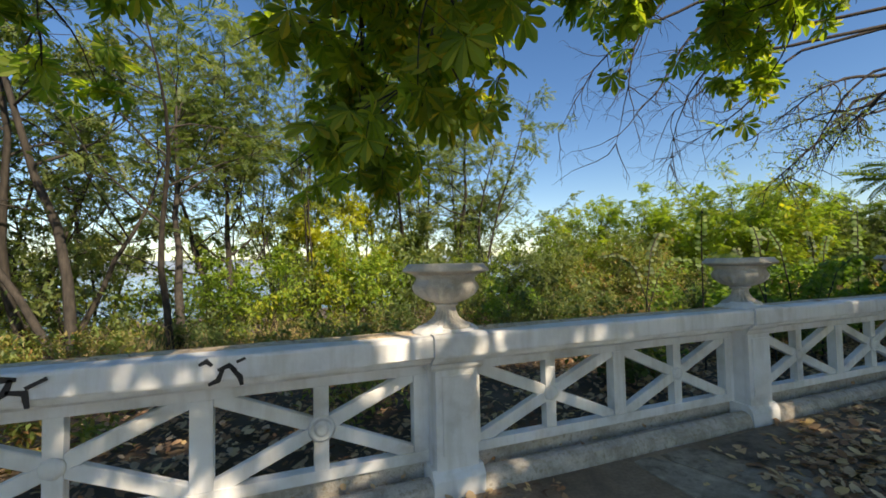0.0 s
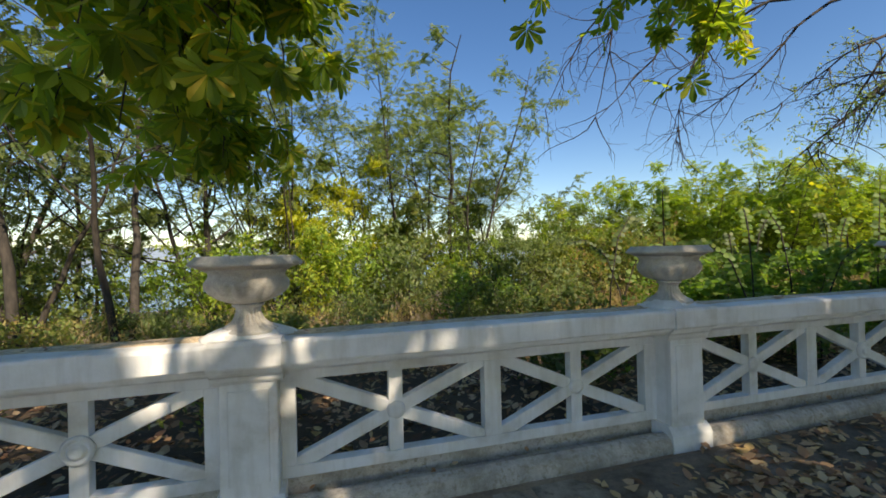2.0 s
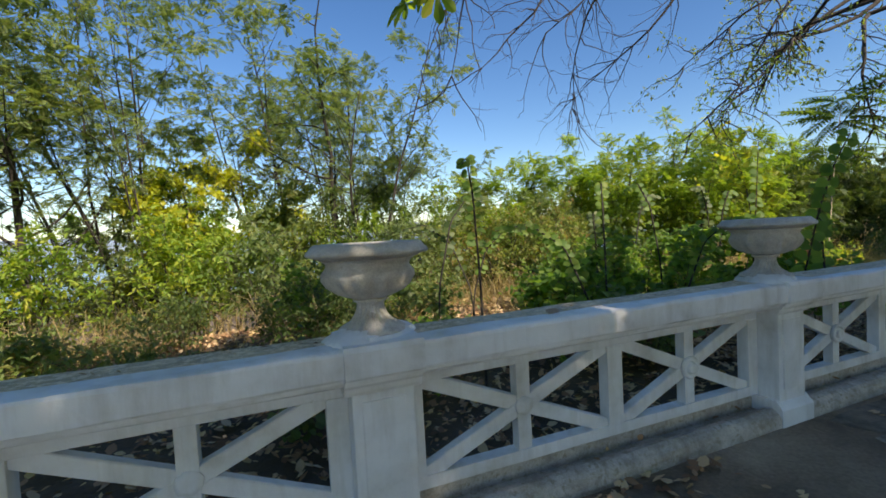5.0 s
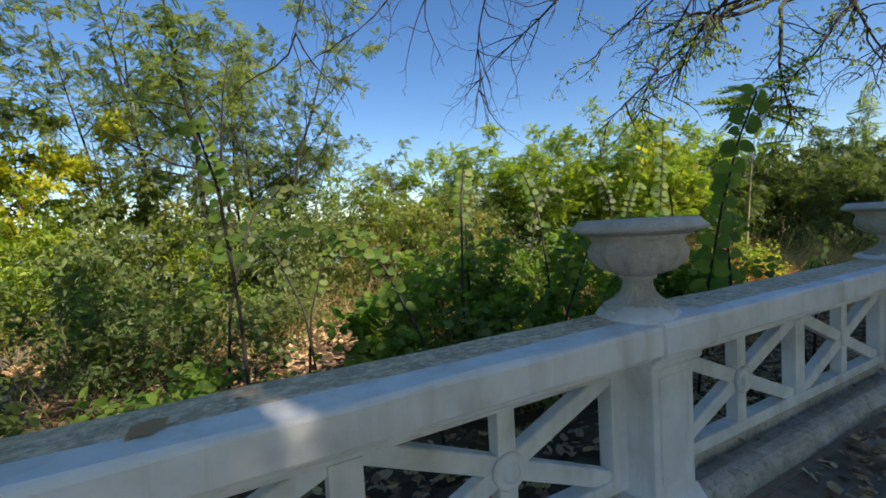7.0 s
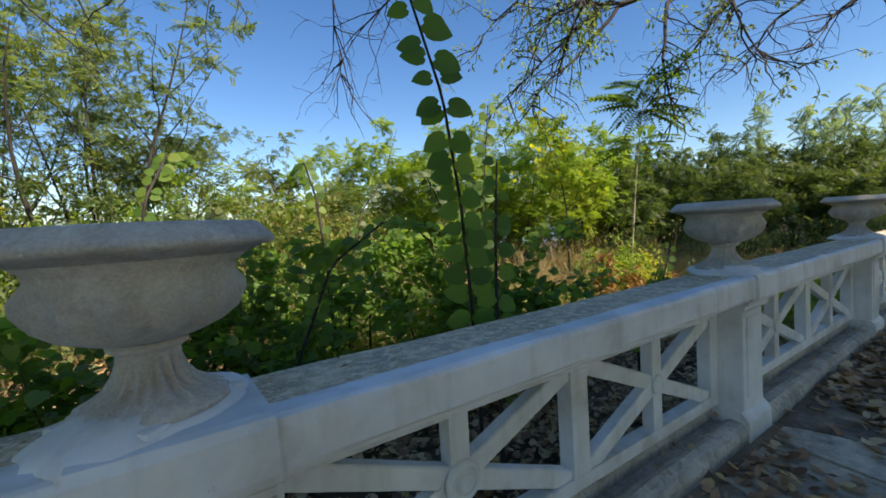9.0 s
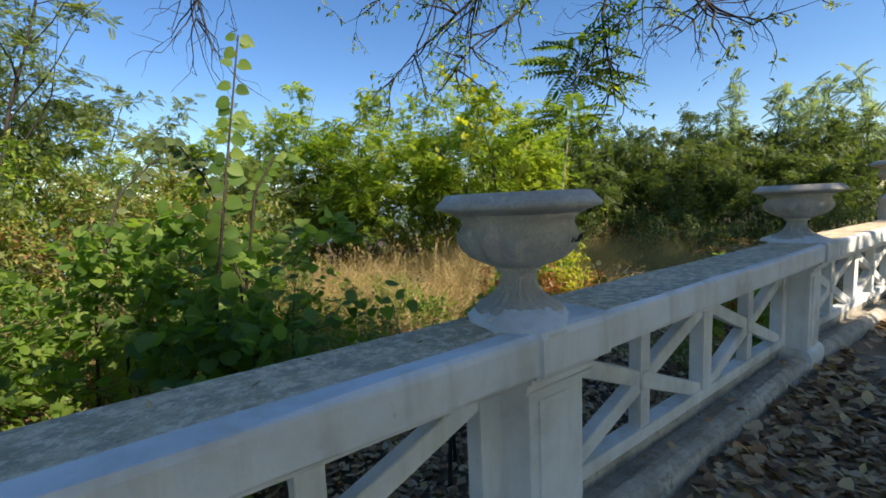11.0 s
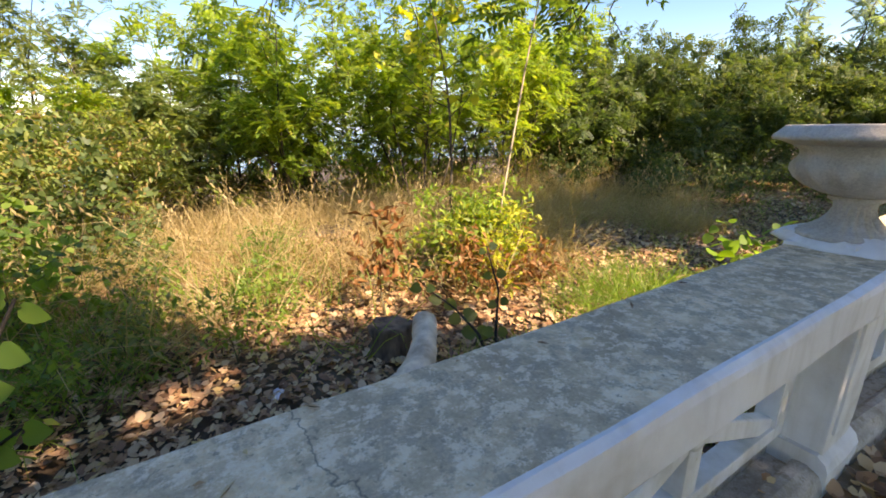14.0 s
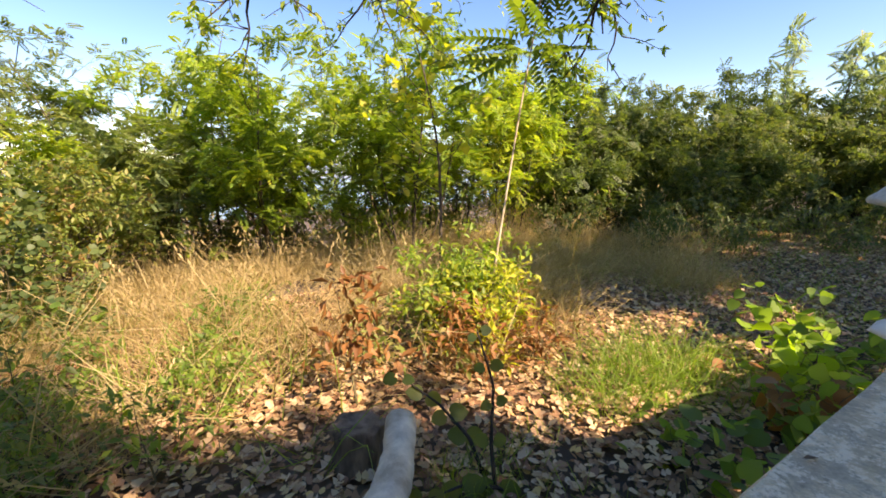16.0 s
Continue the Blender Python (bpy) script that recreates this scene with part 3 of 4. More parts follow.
def pier(x, label, m=None):
    root = new("balustrade_pier")
    root.matrix_world = (m or Matrix()) @ pose(x, 0, 0)
    w = 0.15
    bm = bmesh.new()
    box(bm, -w, w, Y_PIER, Y_BACK, 0.12, Z_CAP0, 0.008)
    shaft = part("shaft", bm, M_WHITE, root)
    bm = bmesh.new()
    box(bm, -w + 0.045, w - 0.045, Y_PIER - 0.01, Y_PIER + 0.02, 0.26, Z_CAP0 - 0.07, 0.006)
    part("raised_panel", bm, M_WHITE, shaft)
    bm = bmesh.new()
    sweep_x(bm, [(Y_PIER - 0.04, 0.0), (Y_PIER - 0.038, 0.12), (Y_PIER - 0.02, 0.15), (Y_PIER + 0.01, 0.18), (Y_BACK - 0.01, 0.18), (Y_BACK - 0.01, 0.0)], -w - 0.03, w + 0.03, 4, 0.01, x)
    part("plinth", bm, M_WHITE, root, "rounded scuffed white plinth")
    bm = bmesh.new()
    prof = [(Y_CAP - 0.014, Z_CAP0 + 0.066), (Y_CAP - 0.018, Z_CAP0 + 0.078), (Y_CAP - 0.018, Z_CAP1 - 0.012), (Y_CAP - 0.006, Z_CAP1 + 0.008), (Y_CAP + 0.02, Z_CAP1 + 0.012), (Y_BACK + 0.03, Z_CAP1 + 0.006), (Y_BACK + 0.035, Z_CAP0 + 0.02),
            (Y_BACK - 0.04, Z_CAP0 - 0.03), (Y_CAP + 0.075, Z_CAP0 - 0.03), (Y_CAP + 0.06, Z_CAP0 - 0.012), (Y_CAP + 0.058, Z_CAP0 + 0.01), (Y_CAP + 0.04, Z_CAP0 + 0.024), (Y_CAP + 0.036, Z_CAP0 + 0.042), (Y_CAP + 0.016, Z_CAP0 + 0.044), (Y_CAP + 0.014, Z_CAP0 + 0.06)]
    sweep_x(bm, prof, -0.185, 0.185, 6, 0.004, x * 3)
    part("cap", bm, M_WHITE, root)
    return tagged(root, label, "pier", "balustrade piers")


URN = [(0.168, 0.015), (0.165, 0.03), (0.135, 0.045), (0.1, 0.068), (0.079, 0.095), (0.067, 0.125), (0.066, 0.145), (0.072, 0.152), (0.085, 0.158), (0.086, 0.167), (0.08, 0.173),
       (0.118, 0.182), (0.172, 0.203), (0.21, 0.232), (0.228, 0.262), (0.228, 0.288), (0.214, 0.308), (0.204, 0.325), (0.208, 0.342), (0.234, 0.36), (0.27, 0.374), (0.298, 0.38), (0.302, 0.388),
       (0.298, 0.398), (0.282, 0.412), (0.27, 0.426), (0.262, 0.432), (0.25, 0.432), (0.22, 0.42), (0.18, 0.38), (0.1, 0.35), (0.02, 0.345)]


def urn(x, y, z, turn, label):
    root = new("stone_urn")
    root.matrix_world = pose(x, y, z, 0, 0, turn) @ Matrix.Diagonal((1, 1, 1.04, 1))
    bm = bmesh.new()
    box(bm, -0.15, 0.15, -0.14, 0.14, -0.006, 0.022, 0.012)
    part("plinth", bm, M_WHITE, root)
    bm = bmesh.new()
    lathe(bm, [(0.262, -0.02), (0.252, -0.004), (0.238, 0.006), (0.218, 0.015), (0.196, 0.024), (0.174, 0.032), (0.15, 0.04)], 48, jitter=0.028)
    bmesh.ops.transform(bm, matrix=Matrix.Diagonal((1, 0.74, 1, 1)), verts=bm.verts)
    part("mortar_bed", bm, M_WHITE, root, "rough white plaster smeared round the foot")
    bm = bmesh.new()
    lathe(bm, URN[:11], 96, 20, ((0.02, 0.13),), 0.024, 0.005)
    part("foot", bm, M_URN, root, "fluted flaring foot")
    bm = bmesh.new()
    lathe(bm, URN[10:20], 96, 14, ((0.178, 0.3),), 0.028, 0.009)
    bowl = part("bowl", bm, M_URN, root, "wide gadrooned bowl")
    bm = bmesh.new()
    lathe(bm, URN[19:], 96, jitter=0.007)
    part("rim", bm, M_URN, bowl, "flaring moulded rim")
    return tagged(root, label, "urn", "urns on the piers")


PAINT = "white-painted concrete balustrade bay with crossed braces"
ROS = {1: (0, 1), 2: (0, 0), 3: (0, 1), 4: (1, 0), 5: (0, 0)}
for i, (xa, xb) in enumerate(zip(PIERS, PIERS[1:])):
    bay(xa, xb, ROS.get(i, (0, 0)), PAINT, i * 11, lap=(0.14, 0.14, 0.14, 0.14, 0.09, 0.03)[i])
for i, x in enumerate(PIERS):
    pier(x, "white-painted concrete balustrade pier with raised panel")
    if i > 1:
        urn(x - (0.045 if i in (4, 5) else 0.01), 2.715, Z_CAP1 + 0.012, 11 * i, "weathered grey-white stone urn on a balustrade pier")
last = pose(PIERS[-1], 0, 0) @ pose(0, 0, 0, 0, 0, math.degrees(math.atan2(BEND.y, BEND.x - PIERS[-1]))) @ pose(-PIERS[-1], 0, 0)
END = PIERS[-1] + 3.1
bay(PIERS[-1], END, (0, 0), "sunlit white-painted concrete balustrade bay", 91, last)
pier(END, "white-painted concrete end pier", last)
p6 = last @ Vector((END, 2.70, 0))
bm = bmesh.new()
box(bm, -0.19, 0.19, -0.17, 0.17, 0, 0.27, 0.012)
blk = mesh_object("urn_pedestal", bm, M_URN)
blk.matrix_world = pose(p6.x, p6.y, Z_CAP1 + 0.008, 0, 0, -3)
tagged(blk, "square grey stone block under an urn", "pedestal")
urn(p6.x, p6.y, Z_CAP1 + 0.278, 0, "weathered stone urn on a square block")

KERB = [(2.545, -0.05), (2.54, 0.02), (2.545, 0.06), (2.558, 0.092), (2.58, 0.112), (2.61, 0.122), (2.64, 0.12), (2.662, 0.108), (2.672, 0.078), (2.84, 0.072), (2.86, -0.05)]
bm = bmesh.new()
sweep_x(bm, KERB, -20, PIERS[-1], 160, 0.009, 5)
tagged(mesh_object("kerb", bm, M_KERB), "rounded concrete footing kerb under the balustrade", "kerb", kind="structure")
bm = bmesh.new()
sweep_x(bm, KERB, PIERS[-1], END + 6, 30, 0.009, 8)
bmesh.ops.transform(bm, matrix=last, verts=bm.verts)
tagged(mesh_object("kerb", bm, M_KERB), "rounded concrete footing kerb under the balustrade", "kerb", kind="structure")

# ---------------- water and far shore ----------------
def water_material():
    m, n, l, b = material("blue_water", 0.12)
    b.inputs["Base Color"].default_value = (0.05, 0.10, 0.16, 1)
    pos = n.new("ShaderNodeNewGeometry").outputs["Position"]
    bump(n, l, b, noise_node(n, l, 0.6, 5, pos).outputs[0], 0.6, 0.4)
    return m


bm = bmesh.new()
bmesh.ops.create_grid(bm, x_segments=2, y_segments=2, size=1)
bmesh.ops.transform(bm, matrix=Matrix.Translation((0, 1330, -12.4)) @ Matrix.Diagonal((3000, 1280, 1, 1)), verts=bm.verts)
tagged(mesh_object("water", bm, water_material()), "wide blue river below the wooded bank", "river", kind="structure")
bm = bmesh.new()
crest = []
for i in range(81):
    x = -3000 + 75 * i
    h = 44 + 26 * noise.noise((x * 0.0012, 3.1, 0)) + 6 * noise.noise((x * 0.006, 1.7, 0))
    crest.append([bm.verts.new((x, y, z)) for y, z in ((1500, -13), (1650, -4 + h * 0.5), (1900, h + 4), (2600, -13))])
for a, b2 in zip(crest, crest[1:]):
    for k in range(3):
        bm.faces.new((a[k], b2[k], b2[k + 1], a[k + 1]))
# Blue-grey colour paints distance haze onto the hills.
tagged(mesh_object("far_shore", bm, soil("far_hills_haze_tint", [(0.3, (0.2, 0.27, 0.34)), (0.7, (0.29, 0.35, 0.4))], 0.01)), "low hills across the water, haze painted into their colour", "hills", kind="structure")

# ---------------- trees that shade the walk ----------------
LEAFLET, PINNATE, PALMATE, HEART, DEAD, BLADE = leaflet(), pinnate(), palmate(), heart(), dead_leaf(), blade()
# Unseen trees for the canopy shade; the one at x=25 darkens the far shrubs.
for i, (x, y, h, n) in enumerate(((-7.5, -6.5, 10.0, 7), (-0.8, -7.6, 11.2, 16), (2.9, -6.9, 11.4, 16), (6.7, -6.2, 9.2, 13), (8.8, -6.6, 9.2, 15), (12.6, -6.8, 9.0, 34), (16.0, -9.5, 10.0, 20), (25.0, -3.5, 11.0, 28))):
    fine = x < 5
    tree("chestnut_tree", (x, y, 0), h, 0.24, 28, 4.6, 0.34, LEAFLET, 0.26 if fine else 0.36, int(n * 2.15) if fine else n, M_CHEST, M_DARKBARK,
         "large horse chestnut out of view, there for its shade", 40 + i, rise=0.25, twigs=9, group="chestnuts along the walk")


def hanging_bough(name, start, way, length, leaves, mat, template, size, label, seed, droop=-0.06, sub=9, sub_len=0.9, thick=0.03, barkm=None, bend=0.14, category="tree branch", sag=-0.3, floor=1.85, source=None):
    """A drooping bough of a tree overhead: stem, side twigs and leaves."""
    r = np.random.default_rng(seed)
    root = new(name)
    root.location = start
    tubes, spots, ways = Tubes(), [], []
    stem = wander((0, 0, 0), way, length, 10, bend * 0.6, r, droop)
    tubes.add(stem, np.linspace(thick, thick * 0.15, 11), 6)
    if source is not None:
        far = np.array(source, float) - np.array(start, float)
        sway = r.normal(0, 0.12, (8, 3)) * np.sin(np.linspace(0, np.pi, 8))[:, None]
        tubes.add(np.linspace(far, (0, 0, 0), 8) + sway, np.linspace(thick * 1.8, thick, 8), 7)
    for i in range(sub):
        k = r.integers(2, 11)
        d = stem[min(k + 1, 10)] - stem[k - 1]
        tw = wander(stem[k], unit(d) + r.normal(0, 0.6, 3), sub_len * r.uniform(0.5, 1.3), 6, bend, r, droop)
        if start[2] + tw[:, 2].min() < floor:
            continue
        tubes.add(tw, np.linspace(thick * 0.35, 0.003, 7), 5)
        for _ in range(3):
            t2 = wander(tw[r.integers(2, 7)], unit(tw[-1] - tw[0]) + r.normal(0, 0.7, 3), sub_len * r.uniform(0.2, 0.55), 5, bend * 1.2, r, droop * 0.6)
            if start[2] + t2[:, 2].min() < floor:
                continue
            tubes.add(t2, np.linspace(thick * 0.14, 0.002, 6), 4)
            if leaves:
                spots.append(t2[r.integers(1, 6, leaves)] + r.normal(0, 0.04, (leaves, 3)))
                ways.append(np.repeat((t2[-1] - t2[0])[None], leaves, 0))
    tubes.make("bough", barkm or M_DARKBARK, root)
    if leaves:
        pos, w = np.concatenate(spots), unit(np.concatenate(ways))
        n = len(pos)
        way2 = w * 0.6 + unit(r.normal(0, 1, (n, 3))) + np.array([0, 0, sag])
        up = np.array([0, -0.15, 1.0]) + r.normal(0, 0.5, (n, 3))
        scatter("foliage", template, pos, way2, up, size * r.uniform(0.65, 1.2, n), mat, root)
    return tagged(root, label, category, "overhanging boughs")


CH = "horse chestnut bough with hand-shaped green leaves turning yellow"
for i, (p, d, L) in enumerate((((0.9, 1.2, 4.4), (-0.1, 1.0, -0.25), 3.0), ((0.2, 1.6, 4.4), (0.2, 0.9, -0.42), 2.5), ((1.4, 1.4, 4.2), (-0.25, 0.8, -0.5), 2.5),
                              ((-0.5, 1.5, 4.5), (0.1, 0.9, -0.4), 2.4), ((1.0, 1.5, 4.7), (0.05, 0.8, -0.45), 2.7), ((2.1, 1.6, 4.1), (-0.3, 0.8, -0.3), 2.0), ((2.2, 0.8, 4.9), (0.2, 0.9, -0.12), 2.0), ((0.5, 1.9, 4.2), (0.0, 0.7, -0.5), 2.2))):
    hanging_bough("chestnut_bough", p, d, L, 4, M_CHEST, PALMATE, 0.185, CH, 60 + i, droop=-0.03, sag=-0.75, sub=14, sub_len=0.75, thick=0.022, source=(p[0] * 0.9 - 0.3, -6.5, 5.5))
for i, (p, d, L) in enumerate((((2.6, 0.6, 4.6), (0.4, 0.9, -0.12), 2.4), ((3.4, 0.8, 4.6), (0.3, 0.9, -0.1), 2.4), ((4.4, 1.0, 5.0), (0.4, 0.9, -0.08), 2.6), ((5.3, 1.4, 5.1), (0.25, 0.9, -0.1), 2.2), ((2.4, 1.0, 4.9), (0.8, 0.7, -0.05), 2.6), ((-1.6, 1.5, 4.3), (0.2, 0.9, -0.2), 2.4))):
    hanging_bough("chestnut_bough", p, d, L, 5, M_CHEST, PALMATE, 0.18, CH, 80 + i, droop=-0.03, sub=10, sub_len=0.8, thick=0.025, floor=2.9, source=(p[0] + 0.4, -6.0, 5.5))
for i, (p, d, L) in enumerate((((8.6, 6.4, 7.2), (-0.75, 0.55, -0.5), 4.2), ((9.2, 6.8, 7.0), (-0.55, 0.5, -0.75), 3.8), ((10.4, 6.4, 6.8), (-0.6, 0.4, -0.6), 3.6), ((7.6, 5.6, 7.0), (-0.7, 0.5, -0.35), 3.8),
                              ((11.5, 6.0, 6.4), (-0.8, 0.3, -0.4), 3.6), ((9.8, 5.0, 5.8), (-0.7, 0.4, -0.3), 2.8), ((13.5, 5.6, 6.0), (-0.5, 0.3, -0.4), 3.0), ((13.0, 5.0, 5.4), (-0.1, 0.8, -0.3), 2.6), ((14.0, 5.2, 5.4), (-0.4, 0.7, -0.35), 2.8), ((16.4, 4.6, 5.6), (-0.7, 0.1, -0.5), 3.0), ((16.8, 3.8, 5.2), (-0.5, 0.3, -0.5), 2.6), ((17.2, 3.0, 5.0), (-0.6, 0.2, -0.35), 2.8))):
    hanging_bough("bare_bough", p, d, L, 0, None, None, 0, "bare dark drooping twigs without leaves", 100 + i, droop=-0.06, sub=13, sub_len=1.2, thick=0.034, bend=0.24, floor=3.0, source=(20.4, -1.4, 7.6))
for i, (p, d, L) in enumerate((((15.6, 5.8, 6.2), (-0.9, 0.05, -0.45), 4.6), ((15.4, 5.4, 5.9), (-0.75, 0.25, -0.7), 3.8), ((16.6, 6.2, 6.0), (-0.65, -0.1, -0.5), 3.8), ((15.2, 6.2, 6.4), (-0.9, 0.2, -0.2), 3.6), ((16.2, 7.2, 6.2), (-0.5, 0.3, -0.6), 3.4), ((17.0, 5.2, 5.9), (-0.7, 0.2, -0.5), 3.2))):
    hanging_bough("yellowing_bough", p, d, L, 9, M_LOCUST if i % 2 else M_HEDGE, LEAFLET, 0.105, "dark crooked bough with sparse small yellowing leaves", 120 + i, droop=-0.06, sub=16, sub_len=1.1, thick=0.05, bend=0.24, floor=2.3, source=(20.4, -1.4, 7.0))

# Extra trees placed along the sun's rays to shade coping, bays and clearing.
for i, (x, y, h, n) in enumerate(((14.0, -5.3, 7.2, 30), (9.6, -4.6, 7.0, 30), (15.5, -6.1, 7.7, 34), (12.2, -4.4, 8.0, 36), (11.4, -6.3, 9.6, 34), (14.4, -6.6, 9.3, 34), (7.6, -4.8, 7.2, 11), (17.6, -4.3, 6.6, 9), (19.5, -3.2, 9.6, 24), (20.8, -3.6, 9.2, 24), (4.5, -5.4, 10.0, 16))):
    fine = x < 5
    tree("chestnut_tree", (x, y, 0), h, 0.16, 24, 3.4, 0.42, LEAFLET, 0.24 if fine else 0.34, int(n * 2.3) if fine else n, M_CHEST, M_DARKBARK, "young horse chestnut added off view to cast shade", 55 + i, rise=0.2, twigs=8, group="chestnuts along the walk")
# Added tree: its high crown blocks sun from the clearing's right-hand grass.
tree("chestnut_tree", (18.4, -4.8, 0), 11.8, 0.2, 20, 3.0, 0.74, LEAFLET, 0.34, 24, M_CHEST, M_DARKBARK, "tall high-crowned horse chestnut added for shade on the clearing", 77, rise=0.2, twigs=8, group="chestnuts along the walk")
tree("bare_limbed_tree", (20.5, -1.6, 0), 9.5, 0.2, 9, 3.0, 0.6, LEAFLET, 0.11, 6, M_LOCUST, M_DARKBARK, "old dark tree with nearly bare crooked limbs", 58, rise=0.5, twigs=4)

# ---------------- woods on the bank ----------------
LOC = "slender locust tree with sparse feathery yellow-green crown"


def at_ground(x, y):
    return (x, y, float(ground_height(np.array(x), np.array(y))) - 0.03)


WOODS = ((4.3, 14.6, 9.0, 0.09), (6.1, 13.6, 8.4, 0.08), (7.7, 18.0, 8.8, 0.10), (5.8, 16.8, 8.6, 0.09), (3.6, 15.8, 8.5, 0.08), (2.2, 17.8, 9.0, 0.09),
         (0.3, 13.2, 9.4, 0.06), (0.8, 12.8, 9.0, 0.055), (-0.2, 13.8, 9.2, 0.055), (0.5, 13.7, 9.3, 0.05), (-1.5, 17.5, 9.5, 0.10), (8.6, 15.8, 6.4, 0.07))
for i, (x, y, h, rad) in enumerate(WOODS):
    b = at_ground(x, y)
    tree("locust_tree", b, h - b[2] * 0.6, rad * 0.8, 9, 3.6, 0.42, PINNATE, 0.22, 11, M_LOCUST, M_DARKBARK, LOC, 200 + i, stems=2 + i % 2, lean=(rng.normal(0, 0.14), rng.normal(0, 0.06)), rise=0.9, twigs=6, flat=0.5, trunk_bend=0.05, group="locust trees on the bank")
DK = "dense dark-trunked tree with small deep green leaves"
for i, (x, y, h) in enumerate(((-4.9, 9.8, 8.0), (-6.5, 11.5, 9.0), (-8.8, 9.0, 8.5), (-0.9, 11.2, 7.6), (-6.2, 7.6, 7.0), (-11.5, 12.0, 9.5), (-9.5, 15.0, 10.0), (-6.0, 16.0, 10.0))):
    tree("dark_tree", at_ground(x, y), h, 0.10, 14, 3.0, 0.24, PINNATE, 0.24, 9, M_DARKLEAF if i % 3 else M_LOCUST, M_DARKBARK, DK, 240 + i, stems=2, rise=0.6, twigs=6, group="dark trees on the bank", trunk_bend=0.11)
for i, (x, y, h) in enumerate(((1.2, 19.5, 7.0), (5.0, 20.5, 8.0), (-2.8, 19.0, 6.0), (3.0, 12.2, 3.4), (-0.6, 15.5, 5.0), (-4.8, 14.4, 4.6), (1.7, 15.0, 6.4), (-7.6, 13.4, 4.2), (6.8, 15.6, 5.2), (1.0, 14.4, 6.6), (1.6, 13.0, 4.4), (3.3, 14.0, 5.6))):
    tree("yellow_tree", at_ground(x, y), h, 0.06, 15, 2.1, 0.1, LEAFLET, 0.17, 40, M_YELLOW if i in (1, 4, 10, 11) else (M_HEDGE, M_LOCUST)[i % 2], M_BARK, "young tree turning to autumn yellow", 260 + i, rise=0.6, twigs=6, group="yellow trees on the bank")
for i, (x, y, h) in enumerate(((-2.8, 7.6, 7.2), (-1.6, 8.2, 6.6), (-3.8, 9.0, 7.5), (5.4, 12.0, 8.0))):
    tree("forked_tree", at_ground(x, y), h, 0.085, 8, 2.6, 0.46, PINNATE, 0.21, 7, M_DARKLEAF if i < 3 else M_LOCUST, M_DARKBARK, "forked dark-trunked tree with a thin feathery crown", 290 + i, stems=2, rise=0.7, twigs=5, group="dark trees on the bank", trunk_bend=0.1, flat=0.5)
k = 0
for x in np.arange(-11.0, 8.5, 1.5):
    for y in ((10.2, 12.2, 14.6) if x < -5 else (10.2, 12.2)):
        xx, yy = x + rng.uniform(-0.6, 0.6), y + rng.uniform(-0.8, 0.8)
        b = at_ground(xx, yy)
        tree("understory_shrub", b, rng.uniform(1.7, 2.9) * (1.25 if y > 13 else 1) - b[2], 0.025, 8, 1.25, 0.1, LEAFLET, 0.13, 10, (M_LOCUST, M_HEDGE, M_HEDGE, M_LOCUST, M_HEDGE, M_DARKLEAF, M_HEDGE)[k % 7], M_DARKBARK,
             "loose green and yellowing understory shrub", 700 + k, stems=4, rise=0.7, twigs=5, group="understory shrubs", category="shrub")
        k += 1

# ---------------- the bright thicket ----------------
THICKET = ((9.4, 12.6, 3.6), (10.9, 13.4, 4.3), (12.2, 12.4, 4.3), (13.4, 11.8, 4.4), (14.9, 11.9, 4.6), (16.2, 11.4, 4.5), (17.6, 11.8, 4.6), (12.8, 10.2, 3.2), (15.3, 9.8, 3.4), (17.8, 9.8, 3.8), (19.6, 11.0, 4.3), (11.0, 10.9, 2.6))
for i, (x, y, h) in enumerate(THICKET):
    tree("thicket_shrub", (x, y, float(ground_height(np.array(x), np.array(y)))), h * rng.uniform(0.95, 1.2), 0.035, 9, 1.55, 0.2, PINNATE, 0.25, 8, M_LOCUST if x < 12.5 and i % 2 else M_HEDGE, M_BARK,
         "bushy yellow-green locust shrub in sun", 300 + i, stems=5, rise=0.9, twigs=5, flat=0.6, group="thicket shrubs", category="shrub")
for i in range(30):
    x = 8.2 + i * 0.52 + rng.uniform(-0.3, 0.3)
    y = 12.6 - 0.12 * (x - 9) + rng.uniform(-1.6, 0.8)
    tree("thicket_bush", at_ground(x, y), rng.uniform(0.9, 1.8), 0.018, 7, 0.9, 0.05, LEAFLET, 0.12, 10, (M_HEDGE, M_LOCUST, M_DARKLEAF, M_LOCUST)[i % 4], M_BARK, "low tangled bush at the foot of the thicket", 390 + 31 * i, stems=4, rise=0.6, twigs=4, group="thicket bushes", category="bush")
for i, (x, y, h) in enumerate(((20.6, 9.6, 3.4), (22.4, 8.8, 3.6), (24.2, 8.0, 3.8), (26.0, 6.8, 4.0), (22.0, 11.5, 4.2), (25.0, 10.5, 4.2), (28.5, 7.0, 4.4), (27.5, 4.6, 3.6), (20.2, 12.8, 4.4), (23.5, 7.4, 2.2), (21.5, 8.4, 2.4), (19.4, 9.4, 2.4), (26.5, 9.0, 4.2), (30.0, 10.0, 4.6), (32.0, 6.5, 4.4), (25.6, 5.6, 2.2))):
    tree("dark_shrub", (x, y, -0.05), h, 0.04, 9, 1.8, 0.08, pinnate(4, 0.26, 0.3), 0.21, 14, M_DARKLEAF, M_DARKBARK,
         "dark green bushy shrub in shade", 330 + i, stems=5, rise=0.7, twigs=5, group="dark shrubs", category="shrub")
